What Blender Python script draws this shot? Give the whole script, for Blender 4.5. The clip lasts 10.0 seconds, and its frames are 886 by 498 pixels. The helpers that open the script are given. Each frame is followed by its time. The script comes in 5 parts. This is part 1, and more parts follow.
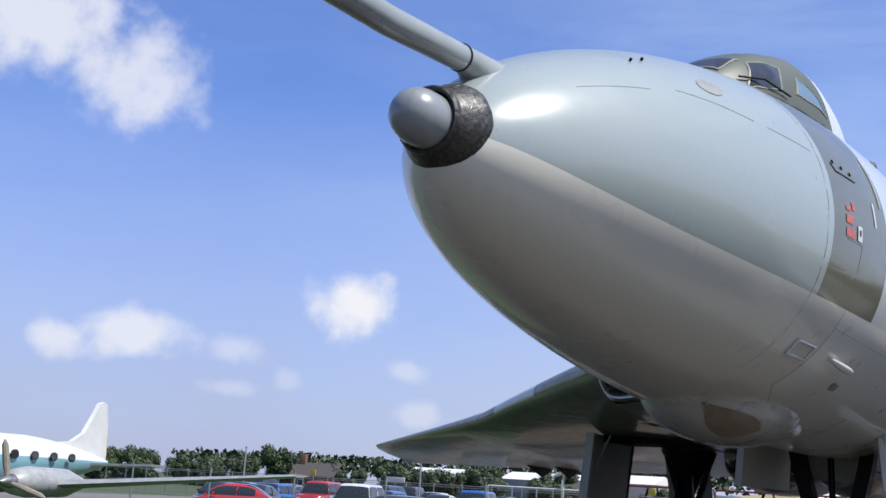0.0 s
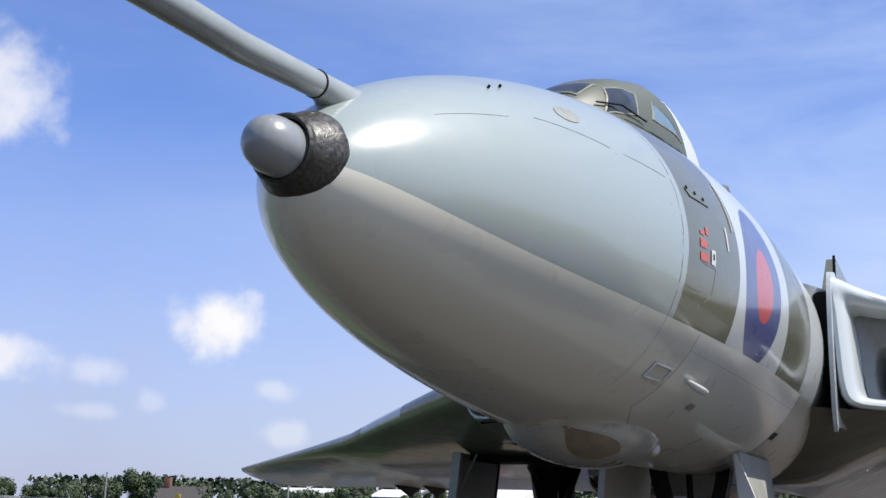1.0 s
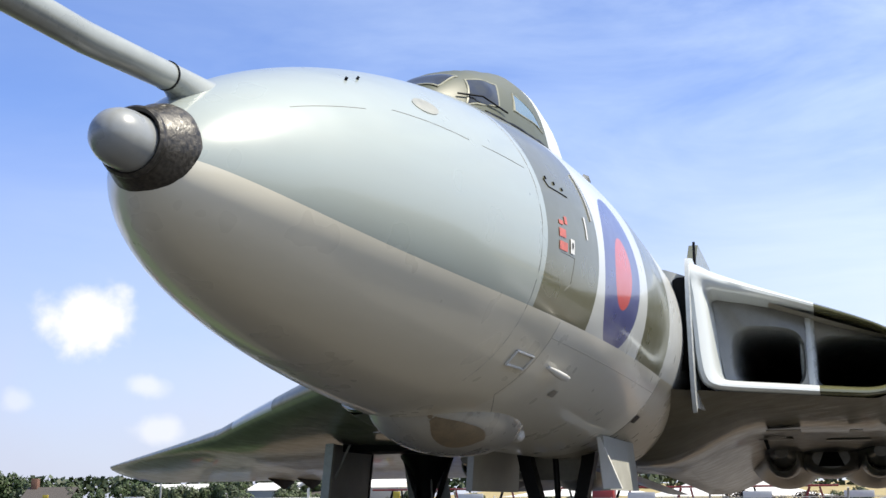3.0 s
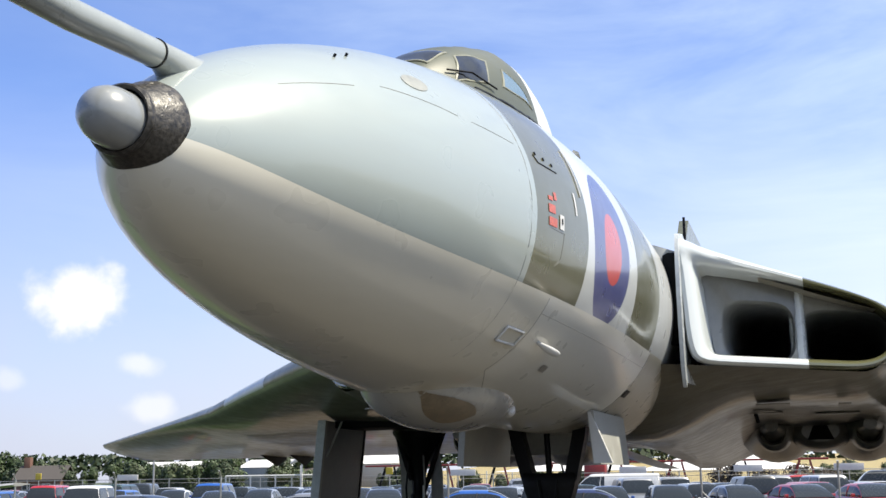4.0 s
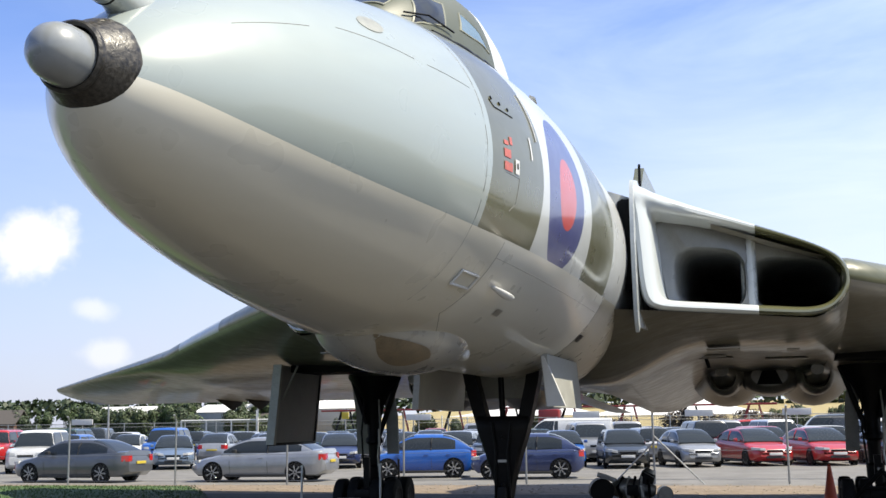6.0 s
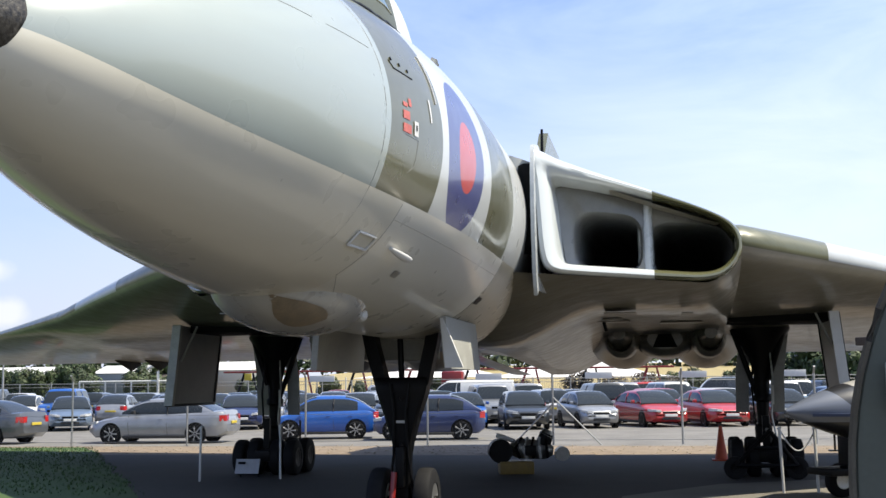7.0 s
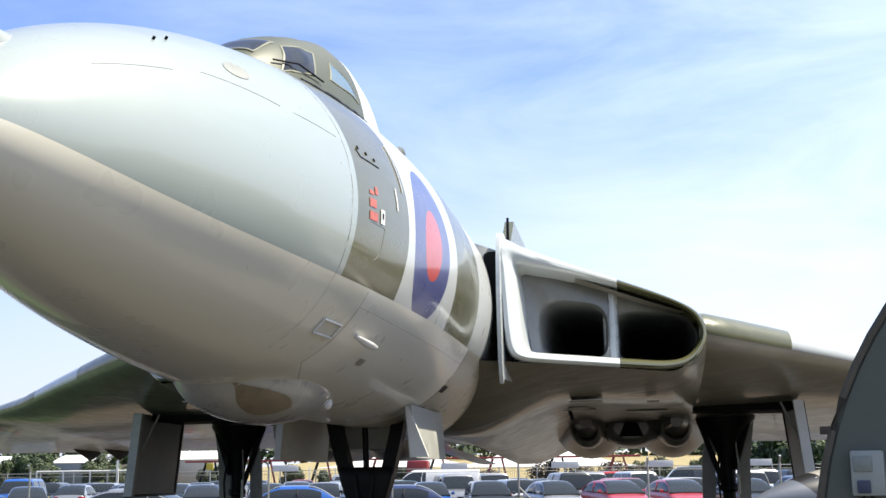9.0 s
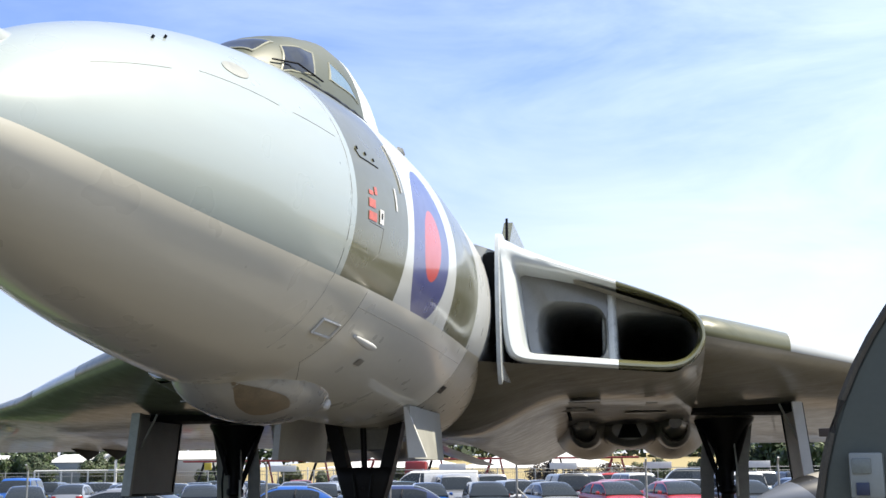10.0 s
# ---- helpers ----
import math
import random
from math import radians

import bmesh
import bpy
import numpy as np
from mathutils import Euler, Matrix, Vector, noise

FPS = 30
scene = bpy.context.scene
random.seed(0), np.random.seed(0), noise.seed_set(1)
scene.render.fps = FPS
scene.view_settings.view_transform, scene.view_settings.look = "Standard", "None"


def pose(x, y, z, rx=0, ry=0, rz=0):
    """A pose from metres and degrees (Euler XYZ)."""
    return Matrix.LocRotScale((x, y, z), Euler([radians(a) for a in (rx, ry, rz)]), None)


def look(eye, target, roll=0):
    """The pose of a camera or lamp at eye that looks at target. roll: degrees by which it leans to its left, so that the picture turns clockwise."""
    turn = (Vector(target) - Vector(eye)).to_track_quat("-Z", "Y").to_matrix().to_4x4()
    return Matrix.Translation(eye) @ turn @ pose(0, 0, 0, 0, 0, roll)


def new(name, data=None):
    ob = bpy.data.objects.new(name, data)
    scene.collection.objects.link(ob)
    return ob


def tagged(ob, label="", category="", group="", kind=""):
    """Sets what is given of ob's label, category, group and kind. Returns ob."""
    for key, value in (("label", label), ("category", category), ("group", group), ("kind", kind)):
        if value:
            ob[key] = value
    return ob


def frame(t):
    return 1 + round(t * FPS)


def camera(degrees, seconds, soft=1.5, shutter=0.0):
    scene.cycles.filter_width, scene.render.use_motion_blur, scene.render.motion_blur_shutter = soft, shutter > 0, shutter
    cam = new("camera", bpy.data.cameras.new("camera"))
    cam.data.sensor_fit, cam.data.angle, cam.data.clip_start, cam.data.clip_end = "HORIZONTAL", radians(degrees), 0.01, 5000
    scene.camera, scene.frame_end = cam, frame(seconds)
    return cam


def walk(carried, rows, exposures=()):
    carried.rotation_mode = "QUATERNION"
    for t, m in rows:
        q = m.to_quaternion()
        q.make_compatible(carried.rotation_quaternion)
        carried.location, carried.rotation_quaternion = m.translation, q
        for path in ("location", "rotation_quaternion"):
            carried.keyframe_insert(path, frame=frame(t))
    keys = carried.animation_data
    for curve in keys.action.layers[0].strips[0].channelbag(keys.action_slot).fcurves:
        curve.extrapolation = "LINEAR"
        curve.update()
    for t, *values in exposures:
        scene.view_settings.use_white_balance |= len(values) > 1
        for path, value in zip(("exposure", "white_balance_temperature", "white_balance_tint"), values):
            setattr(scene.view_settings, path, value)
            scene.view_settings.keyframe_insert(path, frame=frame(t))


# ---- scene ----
cam = camera(42.0, 10.0)
PATH = [
    (0, (2.823, -13.274, 1.663), (1.8135, -11.596, 2.068), 3.49),
    (0.5, (2.819, -13.207, 1.725), (1.925, -11.4775, 2.186), 2.48),
    (1, (2.826, -13.175, 1.752), (2.021, -11.399, 2.195), 1.69),
    (1.5, (2.851, -13.149, 1.754), (2.126, -11.337, 2.19), 0.78),
    (2, (2.874, -13.159, 1.757), (2.183, -11.334, 2.196), 0),
    (2.5, (2.889, -13.149, 1.758), (2.242, -11.306, 2.188), -0.39),
    (3, (2.915, -13.159, 1.763), (2.31, -11.301, 2.191), -0.42),
    (4.5, (2.93, -13.17, 1.752), (2.338, -11.295, 2.119), -0.98),
    (5, (2.929, -13.158, 1.747), (2.339, -11.281, 2.108), -1.28),
    (5.5, (2.927, -13.167, 1.752), (2.344, -11.289, 2.117), -1.19),
    (6, (2.944, -13.175, 1.736), (2.416, -11.269, 2.032), -0.8),
    (6.2, (2.966, -13.173, 1.721), (2.49, -11.251, 2.001), -0.9),
    (7.3, (3.012, -13.169, 1.728), (2.659, -11.213, 1.951), -0.6),
    (7.5, (2.99, -13.135, 1.702), (2.653, -11.179, 1.946), -0.7),
    (8, (3.004, -13.167, 1.715), (2.678, -11.217, 2.019), -1.4),
    (8.5, (3.007, -13.184, 1.726), (2.696, -11.243, 2.095), -1.1),
    (9, (3.014, -13.182, 1.727), (2.704, -11.242, 2.106), -0.7),
    (9.5, (3.016, -13.18, 1.726), (2.703, -11.241, 2.104), -0.9),
    (10, (3.011, -13.167, 1.727), (2.703, -11.228, 2.107), -0.5),
]
walk(cam, [(t, look(eye, target, roll)) for t, eye, target, roll in PATH],
     exposures=[(0, 0.52, 6200, 10), (1.5, 0.75, 6600, 8), (2.5, 0.93, 6900, 7), (5, 1.02, 7150, 6), (7.5, 1.07, 7050, 6), (8.5, 1.2, 7100, 6), (10, 1.22, 7150, 6)])

# ---- world, sun ----
SUN_WAY = Vector((0.53, 0.03, 0.845)).normalized()


def sky_world():
    w = bpy.data.worlds.new("sky")
    scene.world = w
    w.use_nodes = True
    t = w.node_tree
    n, ln = t.nodes, t.links
    n.clear()
    out = n.new("ShaderNodeOutputWorld")
    bg = n.new("ShaderNodeBackground")
    sky = n.new("ShaderNodeTexSky")
    sky.sky_type, sky.sun_disc = "NISHITA", False
    sky.sun_elevation = math.asin(SUN_WAY.z)
    sky.sun_rotation = math.atan2(SUN_WAY.x, SUN_WAY.y)
    sky.air_density, sky.dust_density, sky.ozone_density = 1.0, 0.6, 2.2
    bg.inputs["Strength"].default_value = 0.074
    tc = n.new("ShaderNodeTexCoord")
    way = tc.outputs["Generated"]

    def m(op, a, b=None, c=None):
        x = n.new("ShaderNodeMath")
        x.operation = op
        for i, v in enumerate((a, b, c)):
            if v is None:
                continue
            if isinstance(v, (int, float)):
                x.inputs[i].default_value = v
            else:
                ln.new(v, x.inputs[i])
        return x.outputs[0]

    def noise_at(scale, detail, rough=0.55, stretch=(1, 1, 1), warp=0.0):
        mp = n.new("ShaderNodeMapping")
        mp.inputs["Scale"].default_value = stretch
        ln.new(way, mp.inputs["Vector"])
        tx = n.new("ShaderNodeTexNoise")
        tx.inputs["Scale"].default_value = scale
        tx.inputs["Detail"].default_value = detail
        tx.inputs["Roughness"].default_value = rough
        tx.inputs["Distortion"].default_value = warp
        ln.new(mp.outputs[0], tx.inputs["Vector"])
        return tx.outputs["Fac"]

    fine = noise_at(26, 5, 0.52)
    broad = noise_at(7, 4, 0.5, warp=0.4)
    puffs = None
    # heaps of cumulus: way, width, height, density
    for d, wide, tall, amount in (
        ((-0.741, 0.572, 0.351), 0.085, 0.045, 0.8), ((-0.695, 0.642, 0.322), 0.062, 0.042, 0.75),
        ((-0.571, 0.807, 0.147), 0.036, 0.030, 1.0), ((-0.716, 0.687, 0.112), 0.055, 0.020, 0.75),
        ((-0.752, 0.651, 0.103), 0.024, 0.016, 0.7), ((-0.651, 0.751, 0.106), 0.022, 0.013, 0.4),
        ((-0.535, 0.839, 0.097), 0.016, 0.011, 0.38), ((-0.524, 0.849, 0.060), 0.022, 0.011, 0.36),
        ((-0.658, 0.750, 0.072), 0.024, 0.008, 0.28), ((-0.618, 0.782, 0.081), 0.012, 0.009, 0.25),
    ):
        side = Vector((d[1], -d[0], 0)).normalized()
        up = Vector(d).normalized().cross(side) * -1
        dots = []
        for axis, size in ((side, wide), (up, tall)):
            v = n.new("ShaderNodeVectorMath")
            v.operation = "DOT_PRODUCT"
            ln.new(way, v.inputs[0])
            v.inputs[1].default_value = axis / size
            dots.append(m("SUBTRACT", v.outputs["Value"], Vector(d).normalized().dot(axis) / size))
        r = m("SQRT", m("ADD", m("MULTIPLY", dots[0], dots[0]), m("MULTIPLY", dots[1], dots[1])))
        r = m("ADD", r, m("MULTIPLY", m("SUBTRACT", fine, 0.5), 2.1))
        mr = n.new("ShaderNodeMapRange")
        mr.interpolation_type = "SMOOTHSTEP"
        ln.new(r, mr.inputs["Value"])
        mr.inputs["From Min"].default_value, mr.inputs["From Max"].default_value = 1.25, 0.25
        mr.inputs["To Max"].default_value = amount
        puffs = mr.outputs[0] if puffs is None else m("MAXIMUM", puffs, mr.outputs[0])
    sep = n.new("ShaderNodeSeparateXYZ")
    ln.new(way, sep.inputs[0])
    # thin high cloud, thicker to the right and low down
    veil = noise_at(2.6, 6, 0.6, (1.0, 1.0, 4.0), 0.6)
    mr = n.new("ShaderNodeMapRange")
    ln.new(veil, mr.inputs["Value"])
    mr.inputs["From Min"].default_value, mr.inputs["From Max"].default_value = 0.18, 0.82
    right = n.new("ShaderNodeMapRange")
    ln.new(sep.outputs["X"], right.inputs["Value"])
    right.inputs["From Min"].default_value, right.inputs["From Max"].default_value = -0.65, 0.1
    right.inputs["To Min"].default_value, right.inputs["To Max"].default_value = 0.12, 1.0
    low = n.new("ShaderNodeMapRange")
    ln.new(sep.outputs["Z"], low.inputs["Value"])
    low.inputs["From Min"].default_value, low.inputs["From Max"].default_value = 0.32, 0.02
    low.inputs["To Min"].default_value, low.inputs["To Max"].default_value = 0.0, 0.85
    thin = m("MULTIPLY", m("MULTIPLY", mr.outputs[0], right.outputs[0]), 0.95)
    haze = m("MULTIPLY", low.outputs[0], m("ADD", 0.6, m("MULTIPLY", broad, 0.8)))
    blue = n.new("ShaderNodeMix")
    blue.data_type, blue.blend_type = "RGBA", "MULTIPLY"
    blue.inputs["Factor"].default_value = 1.0
    ln.new(sky.outputs[0], blue.inputs["A"])
    blue.inputs["B"].default_value = (0.92, 1.08, 1.62, 1)
    mix1 = n.new("ShaderNodeMix")
    mix1.data_type = "RGBA"
    ln.new(thin, mix1.inputs["Factor"])
    ln.new(blue.outputs["Result"], mix1.inputs["A"])
    mix1.inputs["B"].default_value = (6.3, 7.5, 9.6, 1)
    # pale lilac haze above the horizon, brighter to the right
    haze_hue = n.new("ShaderNodeMix")
    haze_hue.data_type = "RGBA"
    ln.new(right.outputs[0], haze_hue.inputs["Factor"])
    haze_hue.inputs["A"].default_value = (4.15, 4.35, 6.05, 1)
    haze_hue.inputs["B"].default_value = (6.2, 6.8, 8.2, 1)
    mix3 = n.new("ShaderNodeMix")
    mix3.data_type = "RGBA"
    ln.new(m("MINIMUM", haze, 0.92), mix3.inputs["Factor"])
    ln.new(mix1.outputs["Result"], mix3.inputs["A"])
    ln.new(haze_hue.outputs["Result"], mix3.inputs["B"])
    mix2 = n.new("ShaderNodeMix")
    mix2.data_type = "RGBA"
    ln.new(puffs, mix2.inputs["Factor"])
    ln.new(mix3.outputs["Result"], mix2.inputs["A"])
    mix2.inputs["B"].default_value = (8.6, 8.4, 8.5, 1)
    ln.new(mix2.outputs["Result"], bg.inputs["Color"])
    ln.new(bg.outputs[0], out.inputs[0])


sky_world()
sun = new("sun", bpy.data.lights.new("sun", "SUN"))
sun.data.energy, sun.data.angle, sun.data.color = 4.7, radians(0.6), (1.0, 0.94, 0.85)
sun.matrix_world = look(SUN_WAY * 60, (0, 0, 0))


# ---- materials ----
class Net:
    """Short hand for one node material."""

    def __init__(self, name, rough=0.5, metal=0.0, coat=0.0):
        self.mat = bpy.data.materials.new(name)
        self.mat.use_nodes = True
        self.t = self.mat.node_tree
        self.n, self.l = self.t.nodes, self.t.links
        self.b = self.n["Principled BSDF"]
        self.b.inputs["Roughness"].default_value = rough
        self.b.inputs["Metallic"].default_value = metal
        self.b.inputs["Coat Weight"].default_value = coat
        self.b.inputs["Coat Roughness"].default_value = 0.08
        self.where = self.n.new("ShaderNodeTexCoord").outputs["Object"]

    def put(self, sock, value):
        if isinstance(value, (int, float)):
            sock.default_value = value
        elif isinstance(value, (tuple, list)):
            sock.default_value = (*value, 1) if len(value) == 3 and sock.type == "RGBA" else value
        else:
            self.l.new(value, sock)

    def m(self, op, *args):
        x = self.n.new("ShaderNodeMath")
        x.operation = op
        for s, v in zip(x.inputs, args):
            self.put(s, v)
        return x.outputs[0]

    def noise(self, scale, detail=4, rough=0.55, stretch=(1, 1, 1), warp=0.0):
        mp = self.n.new("ShaderNodeMapping")
        mp.inputs["Scale"].default_value = stretch
        self.l.new(self.where, mp.inputs["Vector"])
        x = self.n.new("ShaderNodeTexNoise")
        x.inputs["Scale"].default_value, x.inputs["Detail"].default_value = scale, detail
        x.inputs["Roughness"].default_value, x.inputs["Distortion"].default_value = rough, warp
        self.l.new(mp.outputs[0], x.inputs["Vector"])
        return x.outputs["Fac"]

    def ramp(self, v, a, b, lo=0.0, hi=1.0):
        x = self.n.new("ShaderNodeMapRange")
        self.put(x.inputs["Value"], v)
        for key, val in (("From Min", a), ("From Max", b), ("To Min", lo), ("To Max", hi)):
            x.inputs[key].default_value = val
        return x.outputs[0]

    def mix(self, fac, a, b, mode="MIX"):
        x = self.n.new("ShaderNodeMix")
        x.data_type, x.blend_type = "RGBA", mode
        for key, v in (("Factor", fac), ("A", a), ("B", b)):
            self.put([s for s in x.inputs if s.name == key and s.type == ("VALUE" if key == "Factor" else "RGBA")][0], v)
        return x.outputs[2]

    def xyz(self):
        s = self.n.new("ShaderNodeSeparateXYZ")
        self.l.new(self.where, s.inputs[0])
        return s.outputs

    def bump(self, height, strength=0.2, far=0.01):
        x = self.n.new("ShaderNodeBump")
        x.inputs["Strength"].default_value, x.inputs["Distance"].default_value = strength, far
        self.put(x.inputs["Height"], height)
        self.l.new(x.outputs[0], self.b.inputs["Normal"])
        return self

    def colour(self, v):
        self.put(self.b.inputs["Base Color"], v)
        return self

    def rough(self, v):
        self.put(self.b.inputs["Roughness"], v)
        return self


def shade(c, f):
    return tuple(min(1.0, v * f) for v in c)


def worn(name, c, rough=0.5, metal=0.0, scale=6.0, vary=0.25, bump=0.1, coat=0.0):
    k = Net(name, rough, metal, coat)
    a, g = k.noise(scale, 5), k.noise(scale * 9, 3)
    f = k.m("ADD", k.m("MULTIPLY", a, 0.7), k.m("MULTIPLY", g, 0.3))
    k.colour(k.mix(k.ramp(f, 0.35, 0.65), shade(c, 1 - vary), shade(c, 1 + vary * 0.6)))
    k.rough(k.ramp(a, 0.3, 0.7, max(0.03, rough - 0.08), rough + 0.1))
    if bump:
        k.bump(g, bump, 0.004)
    return k.mat


GREY = (0.275, 0.318, 0.312)
UNDER = (0.60, 0.58, 0.50)
GREEN = (0.082, 0.083, 0.040)
BLUE, RED = (0.035, 0.045, 0.18), (0.45, 0.032, 0.026)


def stain(k, base):
    """Streaks and faint mottling of weathered gloss paint."""
    streak = k.noise(2.2, 6, 0.6, (1.6, 0.35, 3.0))
    spots = k.noise(30, 4, 0.6)
    c = k.mix(k.ramp(streak, 0.45, 0.75, 0.0, 0.35), base, (0.17, 0.15, 0.12))
    return k.mix(k.ramp(spots, 0.62, 0.75, 0.0, 0.12), c, (0.18, 0.17, 0.15))


def fuselage_paint():
    k = Net("gloss_airframe_paint", 0.30, 0.0, 0.6)
    x, y, z = k.xyz()
    s = k.m("MAXIMUM", k.m("DIVIDE", k.m("SUBTRACT", -0.73, y), 7.9), 0.0)
    edge = k.m("ADD", k.m("ADD", 3.035, k.m("MULTIPLY", 0.055, s)), k.m("MULTIPLY", 0.24, k.m("POWER", s, 9.0)))
    wob = k.m("MULTIPLY", k.m("SUBTRACT", k.noise(1.2, 2), 0.5), 0.06)
    upper = k.m("GREATER_THAN", z, edge)

    def between(v, lo, hi):
        return k.m("MULTIPLY", k.m("GREATER_THAN", v, lo), k.m("LESS_THAN", v, hi))

    yy = k.m("ADD", y, wob)
    up = k.mix(k.m("MAXIMUM", between(yy, -5.50, -4.30), between(yy, -2.42, -0.9)), GREY, GREEN)
    pale = (0.50, 0.525, 0.53)
    up = k.mix(between(yy, -4.30, -2.42), up, pale)
    up = k.mix(k.m("GREATER_THAN", y, -0.9), up, (0.40, 0.415, 0.415))
    port = k.m("GREATER_THAN", k.m("ABSOLUTE", x), 0.6)
    dy = k.m("ADD", y, 3.46)
    dz = k.m("SUBTRACT", z, 3.655)
    r = k.m("SQRT", k.m("ADD", k.m("MULTIPLY", dy, dy), k.m("MULTIPLY", dz, dz)))
    up = k.mix(k.m("MULTIPLY", k.m("LESS_THAN", r, 0.66), port), up, BLUE)
    up = k.mix(k.m("MULTIPLY", k.m("LESS_THAN", r, 0.31), port), up, RED)
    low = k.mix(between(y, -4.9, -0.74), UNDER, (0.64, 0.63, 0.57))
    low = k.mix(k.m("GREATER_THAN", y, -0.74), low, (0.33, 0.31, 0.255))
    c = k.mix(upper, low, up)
    streak = k.noise(2.2, 6, 0.6, (1.6, 0.35, 3.0))
    c = k.mix(k.ramp(streak, 0.1, 1.0, 0.0, 0.24), c, (0.22, 0.205, 0.17))
    k.colour(c)
    k.rough(k.ramp(k.noise(3, 2), 0.3, 0.7, 0.26, 0.34))
    # the polish is gone aft of the crew cabin
    k.put(k.b.inputs["Coat Weight"], k.ramp(y, -1.6, -0.5, 0.6, 0.12))
    return k.mat


def wing_paint():
    """Camouflage above; below, stained pale paint darkened to carry its own shade."""
    k = Net("wing_camouflage_shaded_below", 0.4, 0.0, 0.3)
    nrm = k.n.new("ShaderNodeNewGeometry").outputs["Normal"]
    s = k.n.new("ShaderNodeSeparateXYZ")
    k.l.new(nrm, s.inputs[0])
    x, y, z = k.xyz()
    ax = k.m("ABSOLUTE", x)
    camo = k.noise(0.22, 2, 0.4, (1, 1, 0.05), 0.5)
    inner = k.m("MULTIPLY", k.m("GREATER_THAN", x, 2.90), k.m("LESS_THAN", x, 5.38))
    inner = k.m("MAXIMUM", inner, k.m("MULTIPLY", k.m("LESS_THAN", x, -2.9), k.m("GREATER_THAN", x, -6.2)))
    bands = k.m("MAXIMUM", inner, k.m("MAXIMUM", k.m("LESS_THAN", x, -7.9), k.m("MULTIPLY", k.m("GREATER_THAN", x, 8.2), k.m("GREATER_THAN", camo, 0.49))))
    above = k.mix(bands, (0.37, 0.39, 0.40), GREEN)
    # stains over a pale grey whose tone already includes the underside's shade
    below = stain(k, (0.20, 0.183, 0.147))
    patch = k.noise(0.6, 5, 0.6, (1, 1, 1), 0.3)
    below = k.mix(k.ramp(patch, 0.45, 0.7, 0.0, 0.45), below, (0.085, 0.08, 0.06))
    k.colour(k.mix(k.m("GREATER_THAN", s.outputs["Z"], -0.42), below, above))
    k.rough(k.ramp(k.noise(4, 5), 0.3, 0.7, 0.3, 0.45))
    # skin panels ripple a little
    k.bump(k.noise(0.9, 3, 0.5, (1, 2.2, 1), 0.6), 0.5, 0.05)
    return k.mat


PAINT, WING = fuselage_paint(), wing_paint()
LIP = worn("lip_paint", (0.47, 0.50, 0.51), 0.28, vary=0.1, bump=0.02, coat=0.5)
# duct grey set low, so the intake's shade sits in the colour
DUCT = worn("shade_grey_duct", (0.15, 0.155, 0.152), 0.35, vary=0.15, coat=0.3)
OLIVE = worn("olive_gloss", GREEN, 0.3, vary=0.12, coat=0.5)
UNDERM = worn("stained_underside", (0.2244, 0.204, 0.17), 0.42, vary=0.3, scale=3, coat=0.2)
THIMBLE = worn("thimble_grey", (0.204, 0.2176, 0.2244), 0.3, vary=0.06, bump=0.01, coat=0.5)
PROBE = worn("probe_grey", (0.2448, 0.2652, 0.2584), 0.32, vary=0.1, bump=0.02, coat=0.5)


def rubber_mat():
    """Perished black rubber with pale flecks where the skin has torn."""
    k = Net("perished_black_rubber", 0.4)
    f, g = k.noise(16, 5, 0.65, warp=0.5), k.noise(45, 3)
    c = k.mix(k.ramp(g, 0.35, 0.7), (0.010, 0.009, 0.008), (0.05, 0.045, 0.038))
    z = k.m("SUBTRACT", k.xyz()[2], 3.36)
    torn = k.m("MULTIPLY", k.ramp(f, 0.63, 0.68), k.ramp(z, -0.02, 0.06))
    k.colour(k.mix(torn, c, (0.38, 0.36, 0.30)))
    k.rough(k.ramp(g, 0.3, 0.7, 0.28, 0.55))
    k.bump(k.m("ADD", f, k.m("MULTIPLY", g, 0.3)), 0.5, 0.012)
    return k.mat


RUBBER = rubber_mat()
BLACK = worn("black_gear_paint", (0.0048, 0.0048, 0.0054), 0.4, vary=0.4, scale=12)
TYRE = worn("tyre_rubber", (0.0136, 0.0136, 0.0143), 0.7, vary=0.3, scale=14)
STEEL = worn("bare_steel", (0.306, 0.306, 0.2992), 0.35, 0.8, vary=0.2)
WHITE = worn("white_paint", (0.5304, 0.5304, 0.5168), 0.4, vary=0.08, scale=3)
CREAM = worn("door_inner_paint", (0.2992, 0.2992, 0.272), 0.45, vary=0.2, scale=4)
DOORGREY = worn("door_outer_paint", (0.204, 0.204, 0.1938), 0.45, vary=0.2, scale=4)
# near-black standing in for shade in gaps, bays and openings; also dark fittings
DARK = worn("shade_black", (0.0048, 0.0048, 0.0041), 0.7, vary=0.5)
REDP = worn("red_paint", (0.204, 0.015, 0.0136), 0.35, vary=0.15)
ORANGE = worn("orange_plastic", (0.51, 0.068, 0.0204), 0.5, vary=0.1)
GALV = worn("galvanised", (0.2856, 0.2924, 0.2924), 0.5, 0.5, vary=0.15)
STRAW = worn("yellow_paint", (0.442, 0.34, 0.034), 0.5, vary=0.1)
HUT = worn("hut_green_paint", (0.068, 0.079, 0.066), 0.6, vary=0.14, scale=2.5, bump=0.15)
BRICKM = worn("red_brick", (0.136, 0.068, 0.0476), 0.8, vary=0.3)
TILE = worn("roof_tile", (0.0578, 0.051, 0.0476), 0.8, vary=0.3)
CANVAS = worn("white_canvas", (0.544, 0.544, 0.544), 0.7, vary=0.05)
BARK = worn("bark", (0.0476, 0.0374, 0.0272), 0.9, vary=0.4)
TIMBER = worn("weathered_timber", (0.204, 0.1768, 0.136), 0.8, vary=0.3)
